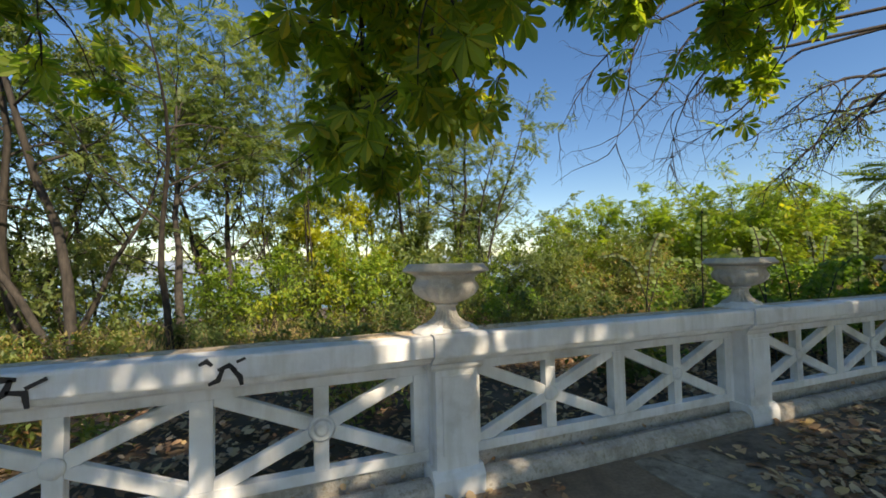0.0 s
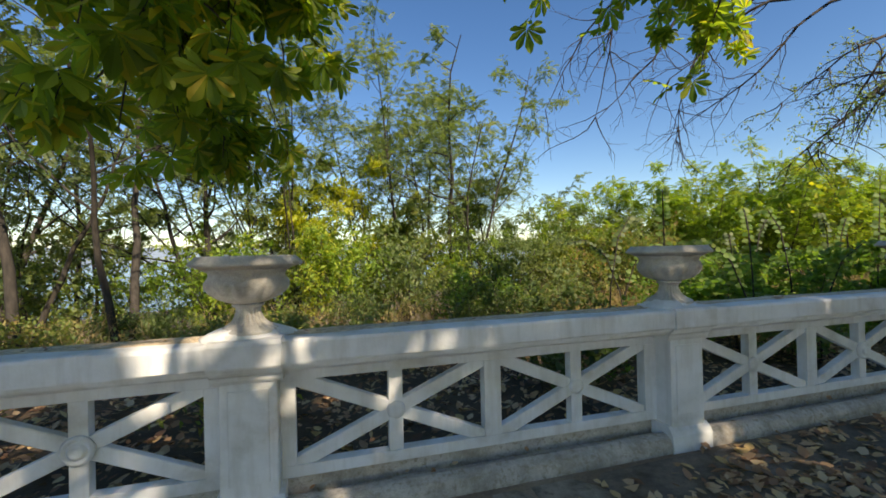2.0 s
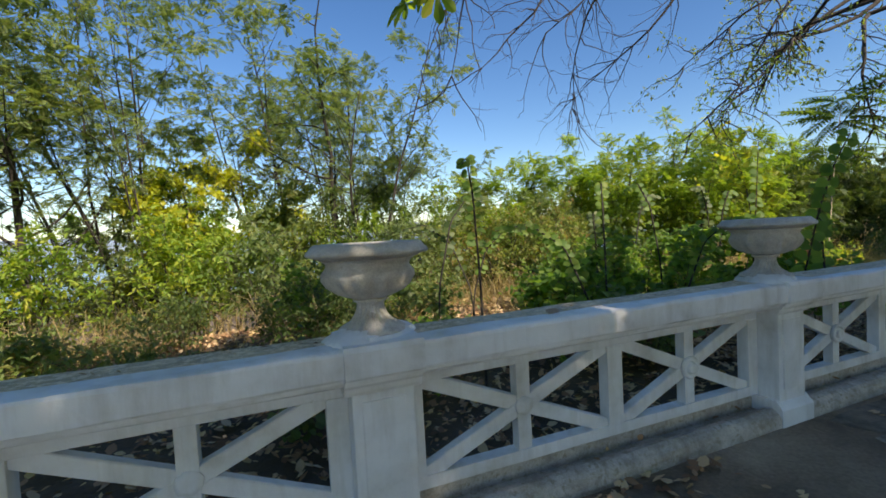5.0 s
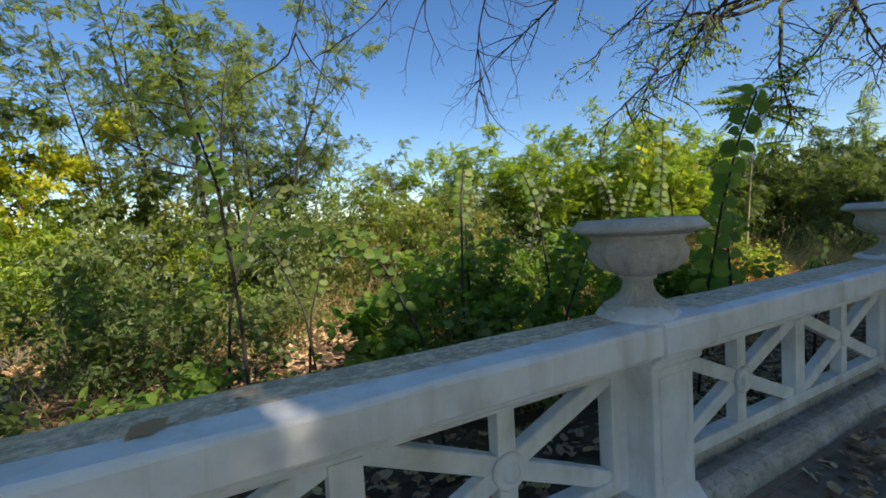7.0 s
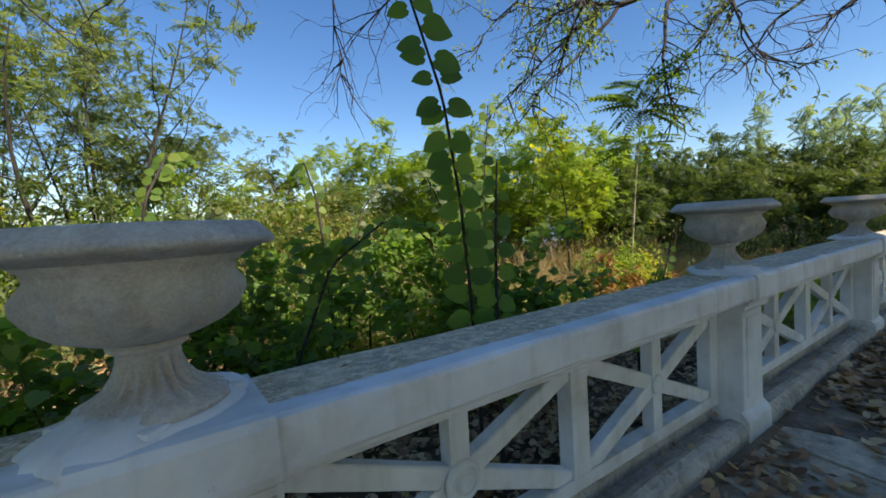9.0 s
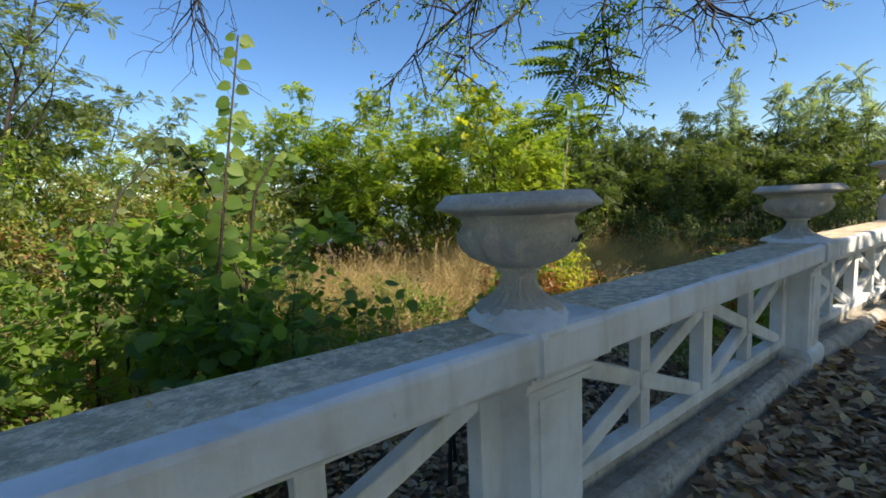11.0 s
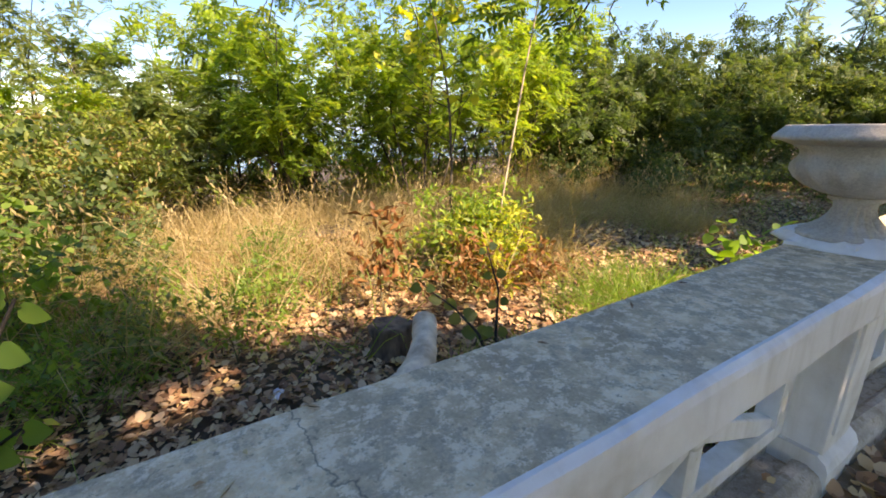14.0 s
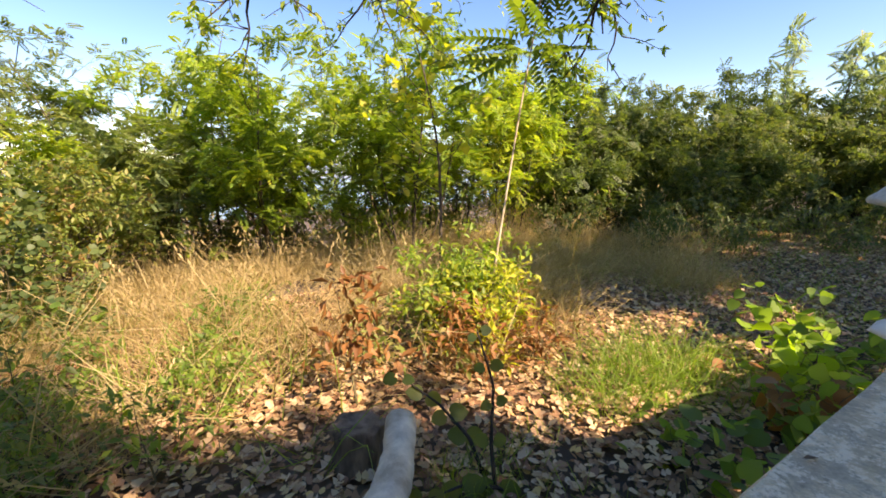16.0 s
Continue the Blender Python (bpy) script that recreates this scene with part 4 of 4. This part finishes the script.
for i, (x, y, h) in enumerate(((27.0, 8.6, 6.0), (27.2, 7.2, 5.1), (27.6, 6.2, 4.9), (29.5, 5.6, 5.3), (31.0, 5.0, 5.6), (33.5, 4.0, 5.6))):
    tree("sumac_tree", (x, y, -0.05), h, 0.05, 13, 0.85, 0.35, pinnate(9, 0.13, 0.2), 0.5, 3, M_SUMAC, M_BARK, "upright blue-green feathery tree of heaven", 350 + i, rise=0.9, twigs=3, group="feathery trees", category="tree")
for i, (x, y, h) in enumerate(((7.6, 11.2, 3.0), (8.4, 9.6, 2.4), (9.4, 8.6, 2.0), (6.4, 9.8, 2.4), (10.2, 9.4, 2.0), (5.0, 10.6, 2.4))):
    tree("mixed_shrub", (x, y, float(ground_height(np.array(x), np.array(y)))), h, 0.03, 8, 1.3, 0.1, LEAFLET, 0.095, 18, (M_HEDGE, M_RED, M_RED, M_LOCUST, M_RED, M_HEDGE)[i], M_BARK,
         "loose green shrub with reddish autumn leaves", 370 + i, stems=5, rise=0.7, twigs=6, group="mixed shrubs", category="shrub")

# ---------------- low growth behind the balustrade ----------------
k = 0
for x in np.arange(-7.5, 9.6, 0.95):
    for y in (4.4, 5.7, 7.0, 8.4):
        xx, yy = x + rng.uniform(-0.4, 0.4), y + rng.uniform(-0.6, 0.6)
        lush = 3.2 < xx
        h = rng.uniform(0.75, 1.2) * ((1.25 if yy > 5 else 0.85) if lush else 0.7)
        u = rng.random()
        if u < ((0.6 if yy < 5 and xx < 7 else 0.3) if lush else 0.42):
            continue
        m = (M_HEART if xx > 7 else M_DARKLEAF, M_HEART, M_HEART, M_DARKLEAF, M_LOCUST)[int(rng.integers(0, 5))] if lush else (M_DARKLEAF, M_LOCUST, M_RED)[int(rng.integers(0, 3))]
        broad = lush and rng.random() < 0.6
        h *= rng.uniform(0.7, 1.25)
        tree("low_shrub", (xx, yy, -0.05), h, 0.012, 6, 0.75, 0.1, HEART if broad else LEAFLET, 0.06 if broad else 0.085, 9 if broad else 12, m, M_STEM, "low leafy green undergrowth bush", 400 + k, stems=4, rise=0.6, twigs=4, group="undergrowth bushes", category="bush")
        k += 1
for i, (x, y, h, seed) in enumerate(((8.1, 4.4, 1.5, 1), (8.9, 4.3, 1.6, 2), (9.6, 3.9, 1.4, 3), (9.2, 4.9, 1.6, 4), (7.3, 4.6, 1.5, 6), (6.6, 4.4, 1.2, 7))):
    tree("broadleaf_bush", (x, y, -0.05), h, 0.014, 6, 0.7, 0.25, HEART, 0.07, 13, M_HEART, M_STEM, "upright bush with broad heart-shaped green leaves", 500 + i, stems=4, rise=0.8, twigs=3, group="broadleaf bushes", category="bush")


def leafy_shoot(x, y, points, leaves, size, label, seed, mat=None):
    """A long bare shoot with pairs of heart-shaped leaves along it."""
    r = np.random.default_rng(seed)
    root = new("leafy_shoot")
    root.location = (x, y, -0.05)
    pts = np.array(points, float)
    t = np.linspace(0, len(pts) - 1, 24)
    fine = np.stack([np.interp(t, np.arange(len(pts)), pts[:, c]) for c in range(3)], -1)
    tubes = Tubes()
    tubes.add(fine, np.linspace(0.013, 0.004, 24), 6)
    tubes.make("stem", M_DARKBARK, root)
    u = np.clip(np.repeat(np.linspace(8.5, 22.9, leaves), 2) + r.normal(0, 0.22, leaves * 2), 8, 22.95)
    i = u.astype(int)
    pos = fine[i] + (fine[np.minimum(i + 1, 23)] - fine[i]) * (u % 1)[:, None]
    n = len(pos)
    side = np.tile([1.0, -1.0], leaves)
    way = np.stack([side * 0.85, -side * 0.45 + r.normal(0, 0.15, n), r.uniform(-0.7, 0.25, n)], -1)
    up = np.stack([-0.5 + r.normal(0, 0.35, n), -0.8 + r.normal(0, 0.25, n), np.full(n, 0.35)], -1)
    s = size * r.uniform(0.8, 1.15, n) * np.linspace(1.05, 0.7, n)
    scatter("leaves", HEART, pos + unit(way) * 0.02, way, up, s, mat or M_HEART, root)
    return tagged(root, label, "shrub shoot", "tall shoots")


SH = "tall arching shoot with paired heart-shaped leaves"
leafy_shoot(8.6, 3.4, ((0, 0, 0), (-0.1, -0.12, 0.55), (-0.2, -0.23, 1.04), (-0.4, -0.45, 1.61), (-0.62, -0.67, 1.98), (-0.87, -0.89, 2.17)), 18, 0.104, SH, 1)
leafy_shoot(9.25, 4.2, ((0, 0, 0), (0.05, 0.02, 1.0), (0.18, 0.05, 1.8), (0.31, 0.09, 2.54)), 18, 0.095, SH, 2)
leafy_shoot(8.42, 3.02, ((0, 0, 0), (0.03, 0.02, 1.0), (0.1, 0.08, 1.45), (0.2, 0.15, 1.85)), 9, 0.09, SH, 9)
VINE = "low trailing vine with a few broad dark leaves"
leafy_shoot(12.76, 4.18, ((0, 0, 0), (-0.04, 0.08, 0.2), (-0.14, 0.22, 0.36), (-0.34, 0.32, 0.55)), 4, 0.1, VINE, 3, M_DARKLEAF)
leafy_shoot(12.8, 3.95, ((0, 0, 0), (-0.1, 0.03, 0.1), (-0.26, 0.1, 0.14), (-0.45, 0.16, 0.1)), 3, 0.11, VINE, 4, M_DARKLEAF)
leafy_shoot(12.7, 4.0, ((0, 0, 0), (0.0, 0.05, 0.3), (0.02, 0.06, 0.6), (-0.05, 0.1, 0.88)), 4, 0.07, "low dark shoot with a few broad leaves", 5, M_DARKLEAF)
leafy_shoot(10.45, 3.35, ((0, 0, 0), (0.06, 0.0, 0.5), (0.18, 0.03, 0.9), (0.36, 0.05, 1.22)), 7, 0.075, SH, 6)
leafy_shoot(10.35, 3.45, ((0, 0, 0), (0.0, 0.0, 0.45), (0.1, -0.05, 0.85), (0.24, -0.05, 1.0)), 8, 0.075, SH, 7)
leafy_shoot(10.2, 3.3, ((0, 0, 0), (0.1, 0.1, 0.4), (0.3, 0.12, 0.75), (0.55, 0.1, 0.9)), 8, 0.075, SH, 8)
shoots = np.random.default_rng(21)
for i in range(13):
    x, y, h = 5.0 + 0.39 * i + shoots.uniform(-0.3, 0.3), shoots.uniform(3.9, 5.6), shoots.uniform(1.4, 2.25)
    a, reach = shoots.uniform(0, 2 * np.pi), shoots.uniform(0.25, 0.9)
    dx, dy = reach * math.cos(a), 0.5 * reach * math.sin(a)
    leafy_shoot(x, y, ((0, 0, 0), (dx * 0.15, dy * 0.15, h * 0.5), (dx * 0.5, dy * 0.5, h * 0.85), (dx, dy, h), (dx * 1.45, dy * 1.45, h * 0.97)), int(shoots.integers(13, 20)), 0.068, "arching shoot with rows of heart-shaped leaves", 30 + i, M_DARKLEAF if i % 3 == 0 else None)

# ---------------- the clearing beyond the last bays ----------------
r = np.random.default_rng(11)
root = new("feathery_sapling")
root.location = (14.05, 5.8, -0.05)
tubes = Tubes()
stem = np.array([(0, 0, 0), (0.12, 0.03, 0.7), (0.28, 0.06, 1.4), (0.45, 0.1, 2.1), (0.62, 0.12, 2.8), (0.78, 0.12, 3.5), (0.84, 0.1, 3.9)])
tubes.add(stem, np.linspace(0.014, 0.006, 7), 7)
tubes.make("stem", M_PALE, root)
n = 46
i = r.integers(4, 7, n)
a = r.uniform(0, 2 * np.pi, n)
scatter("fronds", pinnate(10, 0.095, 0.2), stem[i] + r.normal(0, 0.05, (n, 3)), np.stack([np.cos(a), np.sin(a), r.uniform(-0.35, 0.6, n)], -1),
        np.tile([0, 0, 1.0], (n, 1)) + r.normal(0, 0.3, (n, 3)), r.uniform(0.55, 1.0, n), M_FROND, root)
tagged(root, "thin pale-stemmed sapling with long feathery fronds on top", "sapling")
tree("yellow_sapling", (14.6, 7.6, -0.05), 4.0, 0.03, 12, 1.1, 0.35, HEART, 0.12, 4, M_YELLOW, M_BARK, "slim sapling with large yellow autumn leaves", 610, rise=0.6, twigs=4, category="sapling")
tree("withered_sapling", (12.42, 5.16, -0.05), 0.95, 0.012, 8, 0.42, 0.25, LEAFLET, 0.11, 6, M_BROWN, M_STEM, "small sapling with withered brown leaves", 611, rise=0.5, twigs=3, category="sapling")
# The first eleven are added dark-leaved bushes that deepen the shaded right side.
for i, (x, y, h, m) in enumerate(((18.2, 8.2, 1.3, M_DARKLEAF), (19.6, 7.6, 1.2, M_DARKLEAF), (21.2, 7.0, 1.4, M_DARKLEAF), (22.8, 6.2, 1.3, M_DARKLEAF), (24.5, 5.2, 1.5, M_DARKLEAF), (20.6, 8.4, 1.6, M_DARKLEAF), (18.8, 6.9, 0.9, M_DARKLEAF), (20.2, 6.2, 1.0, M_DARKLEAF), (21.8, 5.4, 1.1, M_DARKLEAF), (23.2, 4.4, 1.2, M_DARKLEAF), (25.0, 3.6, 1.3, M_DARKLEAF), (13.2, 5.6, 0.6, M_RED), (13.5, 5.9, 1.0, M_HEDGE), (13.9, 6.1, 1.1, M_HEDGE), (13.7, 5.6, 0.8, M_YELLOW), (14.2, 5.9, 0.85, M_HEDGE), (13.6, 5.25, 0.5, M_BROWN))):
    tree("clearing_bush", (x, y, -0.05), h, 0.012, 7, 0.65, 0.1, LEAFLET, 0.085, 9 if i < 11 else 7, m, M_STEM, "small clearing bush, yellowing in sun, dark-leaved where added for shade", 620 + i, stems=4, rise=0.6, twigs=4, group="clearing bushes", category="bush")
for i, (x, y) in enumerate(((10.3, 5.6), (9.9, 6.6), (11.3, 5.0), (10.6, 7.4), (9.4, 7.6), (9.6, 5.9), (10.9, 6.3), (10.2, 8.2), (11.8, 7.0), (9.0, 6.6), (11.6, 5.9), (9.3, 8.6), (10.5, 4.9), (10.8, 5.4))):
    tree("nettle_plant", (x, y, -0.05), rng.uniform(0.5, 0.9), 0.008, 8, 0.35, 0.2, LEAFLET, 0.065, 7, (M_HEART, M_LOCUST)[i % 2], M_STEM, "slender green weed among fallen leaves", 640 + i, stems=2, rise=0.5, twigs=3, group="weeds", category="plant")
for i, (x, y, h, m) in enumerate(((15.0, 3.45, 0.6, M_BRIGHT), (15.5, 3.6, 0.7, M_HEART), (14.3, 3.3, 0.35, M_HEART), (13.6, 3.3, 0.3, M_HEART), (15.9, 3.5, 0.6, M_HEART), (14.5, 3.15, 0.35, M_BROWN))):
    tree("ivy_clump", (x, y, -0.05), h, 0.008, 5, 0.45, 0.15, HEART, 0.095, 3, m, M_STEM, "leafy clump of climbing shoots behind the balustrade", 660 + i, stems=3, rise=0.6, twigs=2, group="climbing clumps", category="plant")

# bent log and cut stump
root = new("fallen_log")
line = np.array([0.035, -0.015, 0]) + np.array([(12.39, 4.5, 0.235), (12.27, 4.29, 0.2), (12.15, 4.13, 0.165), (12.04, 4.03, 0.13), (11.9, 4.0, 0.11), (11.73, 4.02, 0.09), (11.5, 4.06, 0.075)])
t = np.linspace(0, 6, 31)
fine = np.stack([np.interp(t, np.arange(7), line[:, c]) for c in range(3)], -1)
fine[1:-1] = (fine[:-2] + fine[1:-1] * 2 + fine[2:]) / 4
radii = np.interp(t, np.arange(7), [0.082, 0.08, 0.09, 0.105, 0.1, 0.09, 0.07]) + 0.003 * np.sin(t * 5.1) + 0.002 * np.sin(t * 11.3)
tubes = Tubes()
tubes.add(fine, radii, 18)
log = tubes.make("log_stem", M_LOG, root)
for vert in log.data.vertices:
    vert.co += Vector(vert.normal) * (0.009 * noise.noise(vert.co * 9) + 0.005 * noise.noise(vert.co * 30))
face = Tubes()
axis = unit(fine[0] - fine[1])
face.add(np.array([fine[0] + axis * 0.006, fine[0] + axis * 0.004, fine[0] - axis * 0.01]), [0.002, radii[0] * 0.97, radii[0] * 0.99], 18)
face.make("cut_end", M_PALE, root)
tagged(root, "bent bleached log lying among fallen leaves", "log")
root = new("tree_stump")
root.location = (12.24, 4.65, -0.05)
bm = bmesh.new()
lathe(bm, [(0.2, 0.0), (0.165, 0.06), (0.145, 0.14), (0.14, 0.22), (0.13, 0.25), (0.1, 0.245), (0.04, 0.235)], 20, jitter=0.055)
part("stump_wood", bm, M_STUMP, root)
tagged(root, "dark rotten sawn tree stump among leaves", "stump")


# ---------------- grass and fallen leaves ----------------
def strew(name, count, area, template, size, mat, label, category, tilt, lift=0.004, keep=None, upright=False):
    (x0, x1), (y0, y1) = area
    pos = np.stack([rng.uniform(x0, x1, count), rng.uniform(y0, y1, count), np.zeros(count)], -1)
    if keep is not None:
        pos = pos[keep(pos[:, 0], pos[:, 1])]
    n = len(pos)
    pos[:, 2] = np.where(pos[:, 1] < 2.6, 0.0, ground_height(pos[:, 0], pos[:, 1])) + lift * rng.uniform(0.3, 2.5, n)
    if upright:
        way = np.stack([rng.normal(0, tilt, n), rng.normal(0, tilt, n), np.ones(n)], -1)
        up = np.stack([rng.normal(0, 1, n), rng.normal(0, 1, n), np.full(n, 0.1)], -1)
    else:
        a = rng.uniform(0, 2 * np.pi, n)
        way = np.stack([np.cos(a), np.sin(a), np.abs(rng.normal(0, tilt, n))], -1)
        up = np.stack([rng.normal(0, tilt * 0.6, n), rng.normal(0, tilt * 0.6, n), np.ones(n)], -1)
        pos[:, 2] += size * 0.1
    ob = scatter(name, template, pos, way, up, size * rng.uniform(0.5, 1.3, n), mat)
    return tagged(ob, label, category, kind="stuff")


def clumps(x, y, s=1.0, cut=0.0):
    return np.sin(x * 2.1 * s + 1.3 * np.sin(y * 1.7 * s)) + np.sin(y * 2.6 * s + 1.1 * np.sin(x * 1.9 * s)) + rng.normal(0, 0.6, x.shape) > cut


for kind, share in ((0, 0.45), (1, 0.3), (2, 0.25)):
    leaf = dead_leaf(kind)
    strew("fallen_leaves", int(72000 * share), ((8.0, 24), (2.88, 8.0)), leaf, 0.061, M_LITTER, "thick litter of curled brown fallen leaves", "leaf litter", 0.32, 0.014)
    strew("fallen_leaves", int(18000 * share), ((-8, 8.0), (2.88, 10)), leaf, 0.085, M_LITTER, "brown fallen leaves under the trees", "leaf litter", 0.32, 0.012)
    strew("fallen_leaves", int(21000 * share), ((9.6, 17), (-0.5, 2.5)), leaf, 0.085, M_LITTER, "dry brown leaves drifted on the walk", "leaf litter", 0.3, 0.008, keep=lambda x, y: (y > 0.9 - (x - 11) * 0.25) & clumps(x, y, 0.8, -0.8))
    strew("fallen_leaves", int(15000 * share), ((-3, 10), (0.2, 2.5)), leaf, 0.08, M_LITTER, "scattered dry leaves on the walk", "leaf litter", 0.25, 0.006, keep=lambda x, y: clumps(x, y, 0.7, 0.1) & (y > 0.6))
CLEAR = lambda x, y: y > 5.25 + 0.06 * np.maximum(x - 13.5, 0) + 0.5 * np.sin(x * 1.7) + rng.normal(0, 0.25, x.shape)
for count, tmpl, size, tilt in ((24000, blade(0.6, 0.006), 0.5, 0.7), (20000, blade(0.9, 0.005), 0.62, 0.75), (1800, blade(0.65, 0.004, True), 0.85, 0.45), (24000, blade(0.4, 0.008), 0.38, 1.1)):
    strew("dry_grass", count, ((8.2, 19.5), (5.0, 14.0)), tmpl, size, M_STRAW, "tall dry straw-coloured grass in the clearing", "grass", tilt, 0.0, keep=lambda x, y: clumps(x, y, 1.1, -0.5) & CLEAR(x, y), upright=True)
strew("dry_grass", 9000, ((-9, 8.2), (6.5, 11)), blade(0.6, 0.006), 0.7, M_STRAW, "dry straw grass under the trees", "grass", 0.5, 0.0, keep=lambda x, y: clumps(x, y, 0.9, 0.1), upright=True)
strew("green_grass", 11000, ((8.5, 12.3), (4.6, 8.5)), blade(0.5, 0.008), 0.45, M_GRASS, "green blades among the dry grass", "grass", 0.6, 0.0, keep=lambda x, y: clumps(x, y, 1.3, 0.2) & (rng.random(x.shape) < 1.15 - (x - 8.5) * 0.26), upright=True)
strew("green_grass", 9000, ((16, 40), (3.0, 9)), blade(0.4, 0.008), 0.3, M_GRASS, "green grass beyond the clearing", "grass", 0.6, 0.0, upright=True)
strew("green_grass", 2600, ((13.3, 15.2), (3.8, 5.0)), blade(0.6, 0.006), 0.4, M_GRASS, "fresh green grass tuft in sun", "grass", 0.55, 0.0, keep=lambda x, y: ((x - 14.3) / 0.85) ** 2 + ((y - 4.3) / 0.45) ** 2 < rng.uniform(0.2, 1.1, x.shape), upright=True)
strew("green_grass", 9000, ((12.4, 17), (2.95, 4.3)), BLADE, 0.17, M_GRASS, "short green grass along the balustrade", "grass", 0.5, 0.0, keep=lambda x, y: clumps(x, y, 1.2, 0.3), upright=True)


# ---------------- marks and small things on the balustrade ----------------
def stroke(name, pts, width, label, root=None, y=Y_CAP - 0.0035):
    """A flat brush stroke of black paint on the front of the coping, through (x, z) points."""
    bm = bmesh.new()
    pts = [Vector(p) for p in pts]
    rows = []
    for i, p in enumerate(pts):
        d = (pts[min(i + 1, len(pts) - 1)] - pts[max(i - 1, 0)]).normalized()
        w = width * (0.55 if i in (0, len(pts) - 1) else 1.0)
        side = Vector((-d.y, d.x)) * w / 2
        rows.append([bm.verts.new((q.x, y, q.y)) for q in (p - side, p + side)])
    for a, b in zip(rows, rows[1:]):
        bm.faces.new((a[0], b[0], b[1], a[1]))
    r = bmesh.ops.extrude_face_region(bm, geom=list(bm.faces))
    for e in r["geom"]:
        if isinstance(e, bmesh.types.BMVert):
            e.co.y += 0.003
    bmesh.ops.recalc_face_normals(bm, faces=bm.faces)
    return part(name, bm, M_BLACK, root)


def scrawl(x, z, k, strokes, label):
    root = new("graffiti")
    for pts in strokes:
        stroke("paint_stroke", [(x + a * k, z + b * k) for a, b in pts], 0.34 * k, label, root)
    return tagged(root, label, "graffiti")


scrawl(-1.16, 0.965, 0.1, (((-1.0, 0.35), (-0.4, 0.6), (0.2, 0.55)), ((0.0, 0.6), (-0.2, 0.0), (-0.9, -0.5)), ((-0.2, 0.0), (0.5, -0.1), (0.6, -0.8)), ((0.5, 0.1), (1.3, 0.5))), "black spray-painted scrawl on the coping")
scrawl(-0.30, 0.965, 0.088, (((-1.3, 0.5), (-0.9, 0.7), (-0.6, 0.4)), ((-0.3, 0.1), (0.3, 0.35), (0.7, 0.0)), ((0.0, 0.2), (-0.3, -0.5), (-0.8, -0.7)), ((0.4, 0.2), (0.9, -0.4), (1.0, -0.9)), ((0.7, 0.5), (1.2, 0.7))), "black spray-painted figure-like scrawl on the coping")
root = new("dry_leaf")
root.location = (5.02, 2.60, Z_CAP1 + 0.004)
root.rotation_euler = (0, 0, 0.4)
scatter("leaf_blade", DEAD, np.zeros((1, 3)), np.array([[1.0, 0.2, 0]]), np.array([[0, 0, 1.0]]), np.array([0.11]), M_LITTER, root)
tagged(root, "single curled pale leaf on the coping", "leaf")

mark = new("graffiti")
for a, z0, z1 in ((-84, 0.275, 0.292), (-80, 0.272, 0.285), (-74, 0.27, 0.3), (-71, 0.272, 0.302), (-68, 0.27, 0.298), (-60, 0.282, 0.292), (-55, 0.284, 0.292)):
    bm = bmesh.new()
    box(bm, -0.002, 0.002, -0.0008, 0.0008, -(z1 - z0) / 2, (z1 - z0) / 2, 0)
    ob = part("scratch", bm, M_BLACK, mark)
    ob.matrix_world = pose(10.155 + 0.232 * math.cos(radians(a)), 2.715 + 0.232 * math.sin(radians(a)), Z_CAP1 + 0.012 + (z0 + z1) / 2, 0, 25, a)
tagged(mark, "faint dark scratched marks on an urn bowl", "graffiti")

# dry bits caught on the coping near the first piers, and along the kerb
for count, (x0, x1), (y0, y1), z, size, what in ((170, (-4.0, 3.8), (2.66, 2.84), Z_CAP1 - 0.004, 0.035, "coping"), (60, (3.8, 13.0), (2.7, 2.84), Z_CAP1 - 0.004, 0.03, "coping"), (70, (-2.0, 13.0), (2.60, 2.71), 0.118, 0.045, "kerb")):
    pos = np.stack([rng.uniform(x0, x1, count), y1 - (y1 - y0) * rng.random(count) ** 1.6, np.full(count, z)], -1)
    a = rng.uniform(0, 2 * np.pi, count)
    ob = scatter("dry_leaves", dead_leaf(2 if what == "coping" else 0), pos, np.stack([np.cos(a), np.sin(a), rng.uniform(0.05, 0.4, count)], -1), np.stack([rng.normal(0, 0.2, count), rng.normal(0, 0.2, count), np.ones(count)], -1), size * rng.uniform(0.5, 1.4, count), M_LITTER)
    tagged(ob, "small dry leaf bits lying on the " + what, "leaf litter", kind="stuff")

bm = bmesh.new()
bmesh.ops.create_grid(bm, x_segments=6, y_segments=5, size=0.5)
for v in bm.verts:
    v.co = Vector((v.co.x * 0.09, v.co.y * 0.07, 0.022 + 0.02 * noise.noise(v.co * 5.0)))
bmesh.ops.solidify(bm, geom=list(bm.faces), thickness=0.0015)
scrap = mesh_object("paper_scrap", bm, plain("crumpled_white_paper", (0.72, 0.76, 0.8), 0.7))
scrap.matrix_world = pose(11.43, 4.51, -0.01, 8, -6, 35)
tagged(scrap, "crumpled white paper scrap among fallen leaves", "litter")
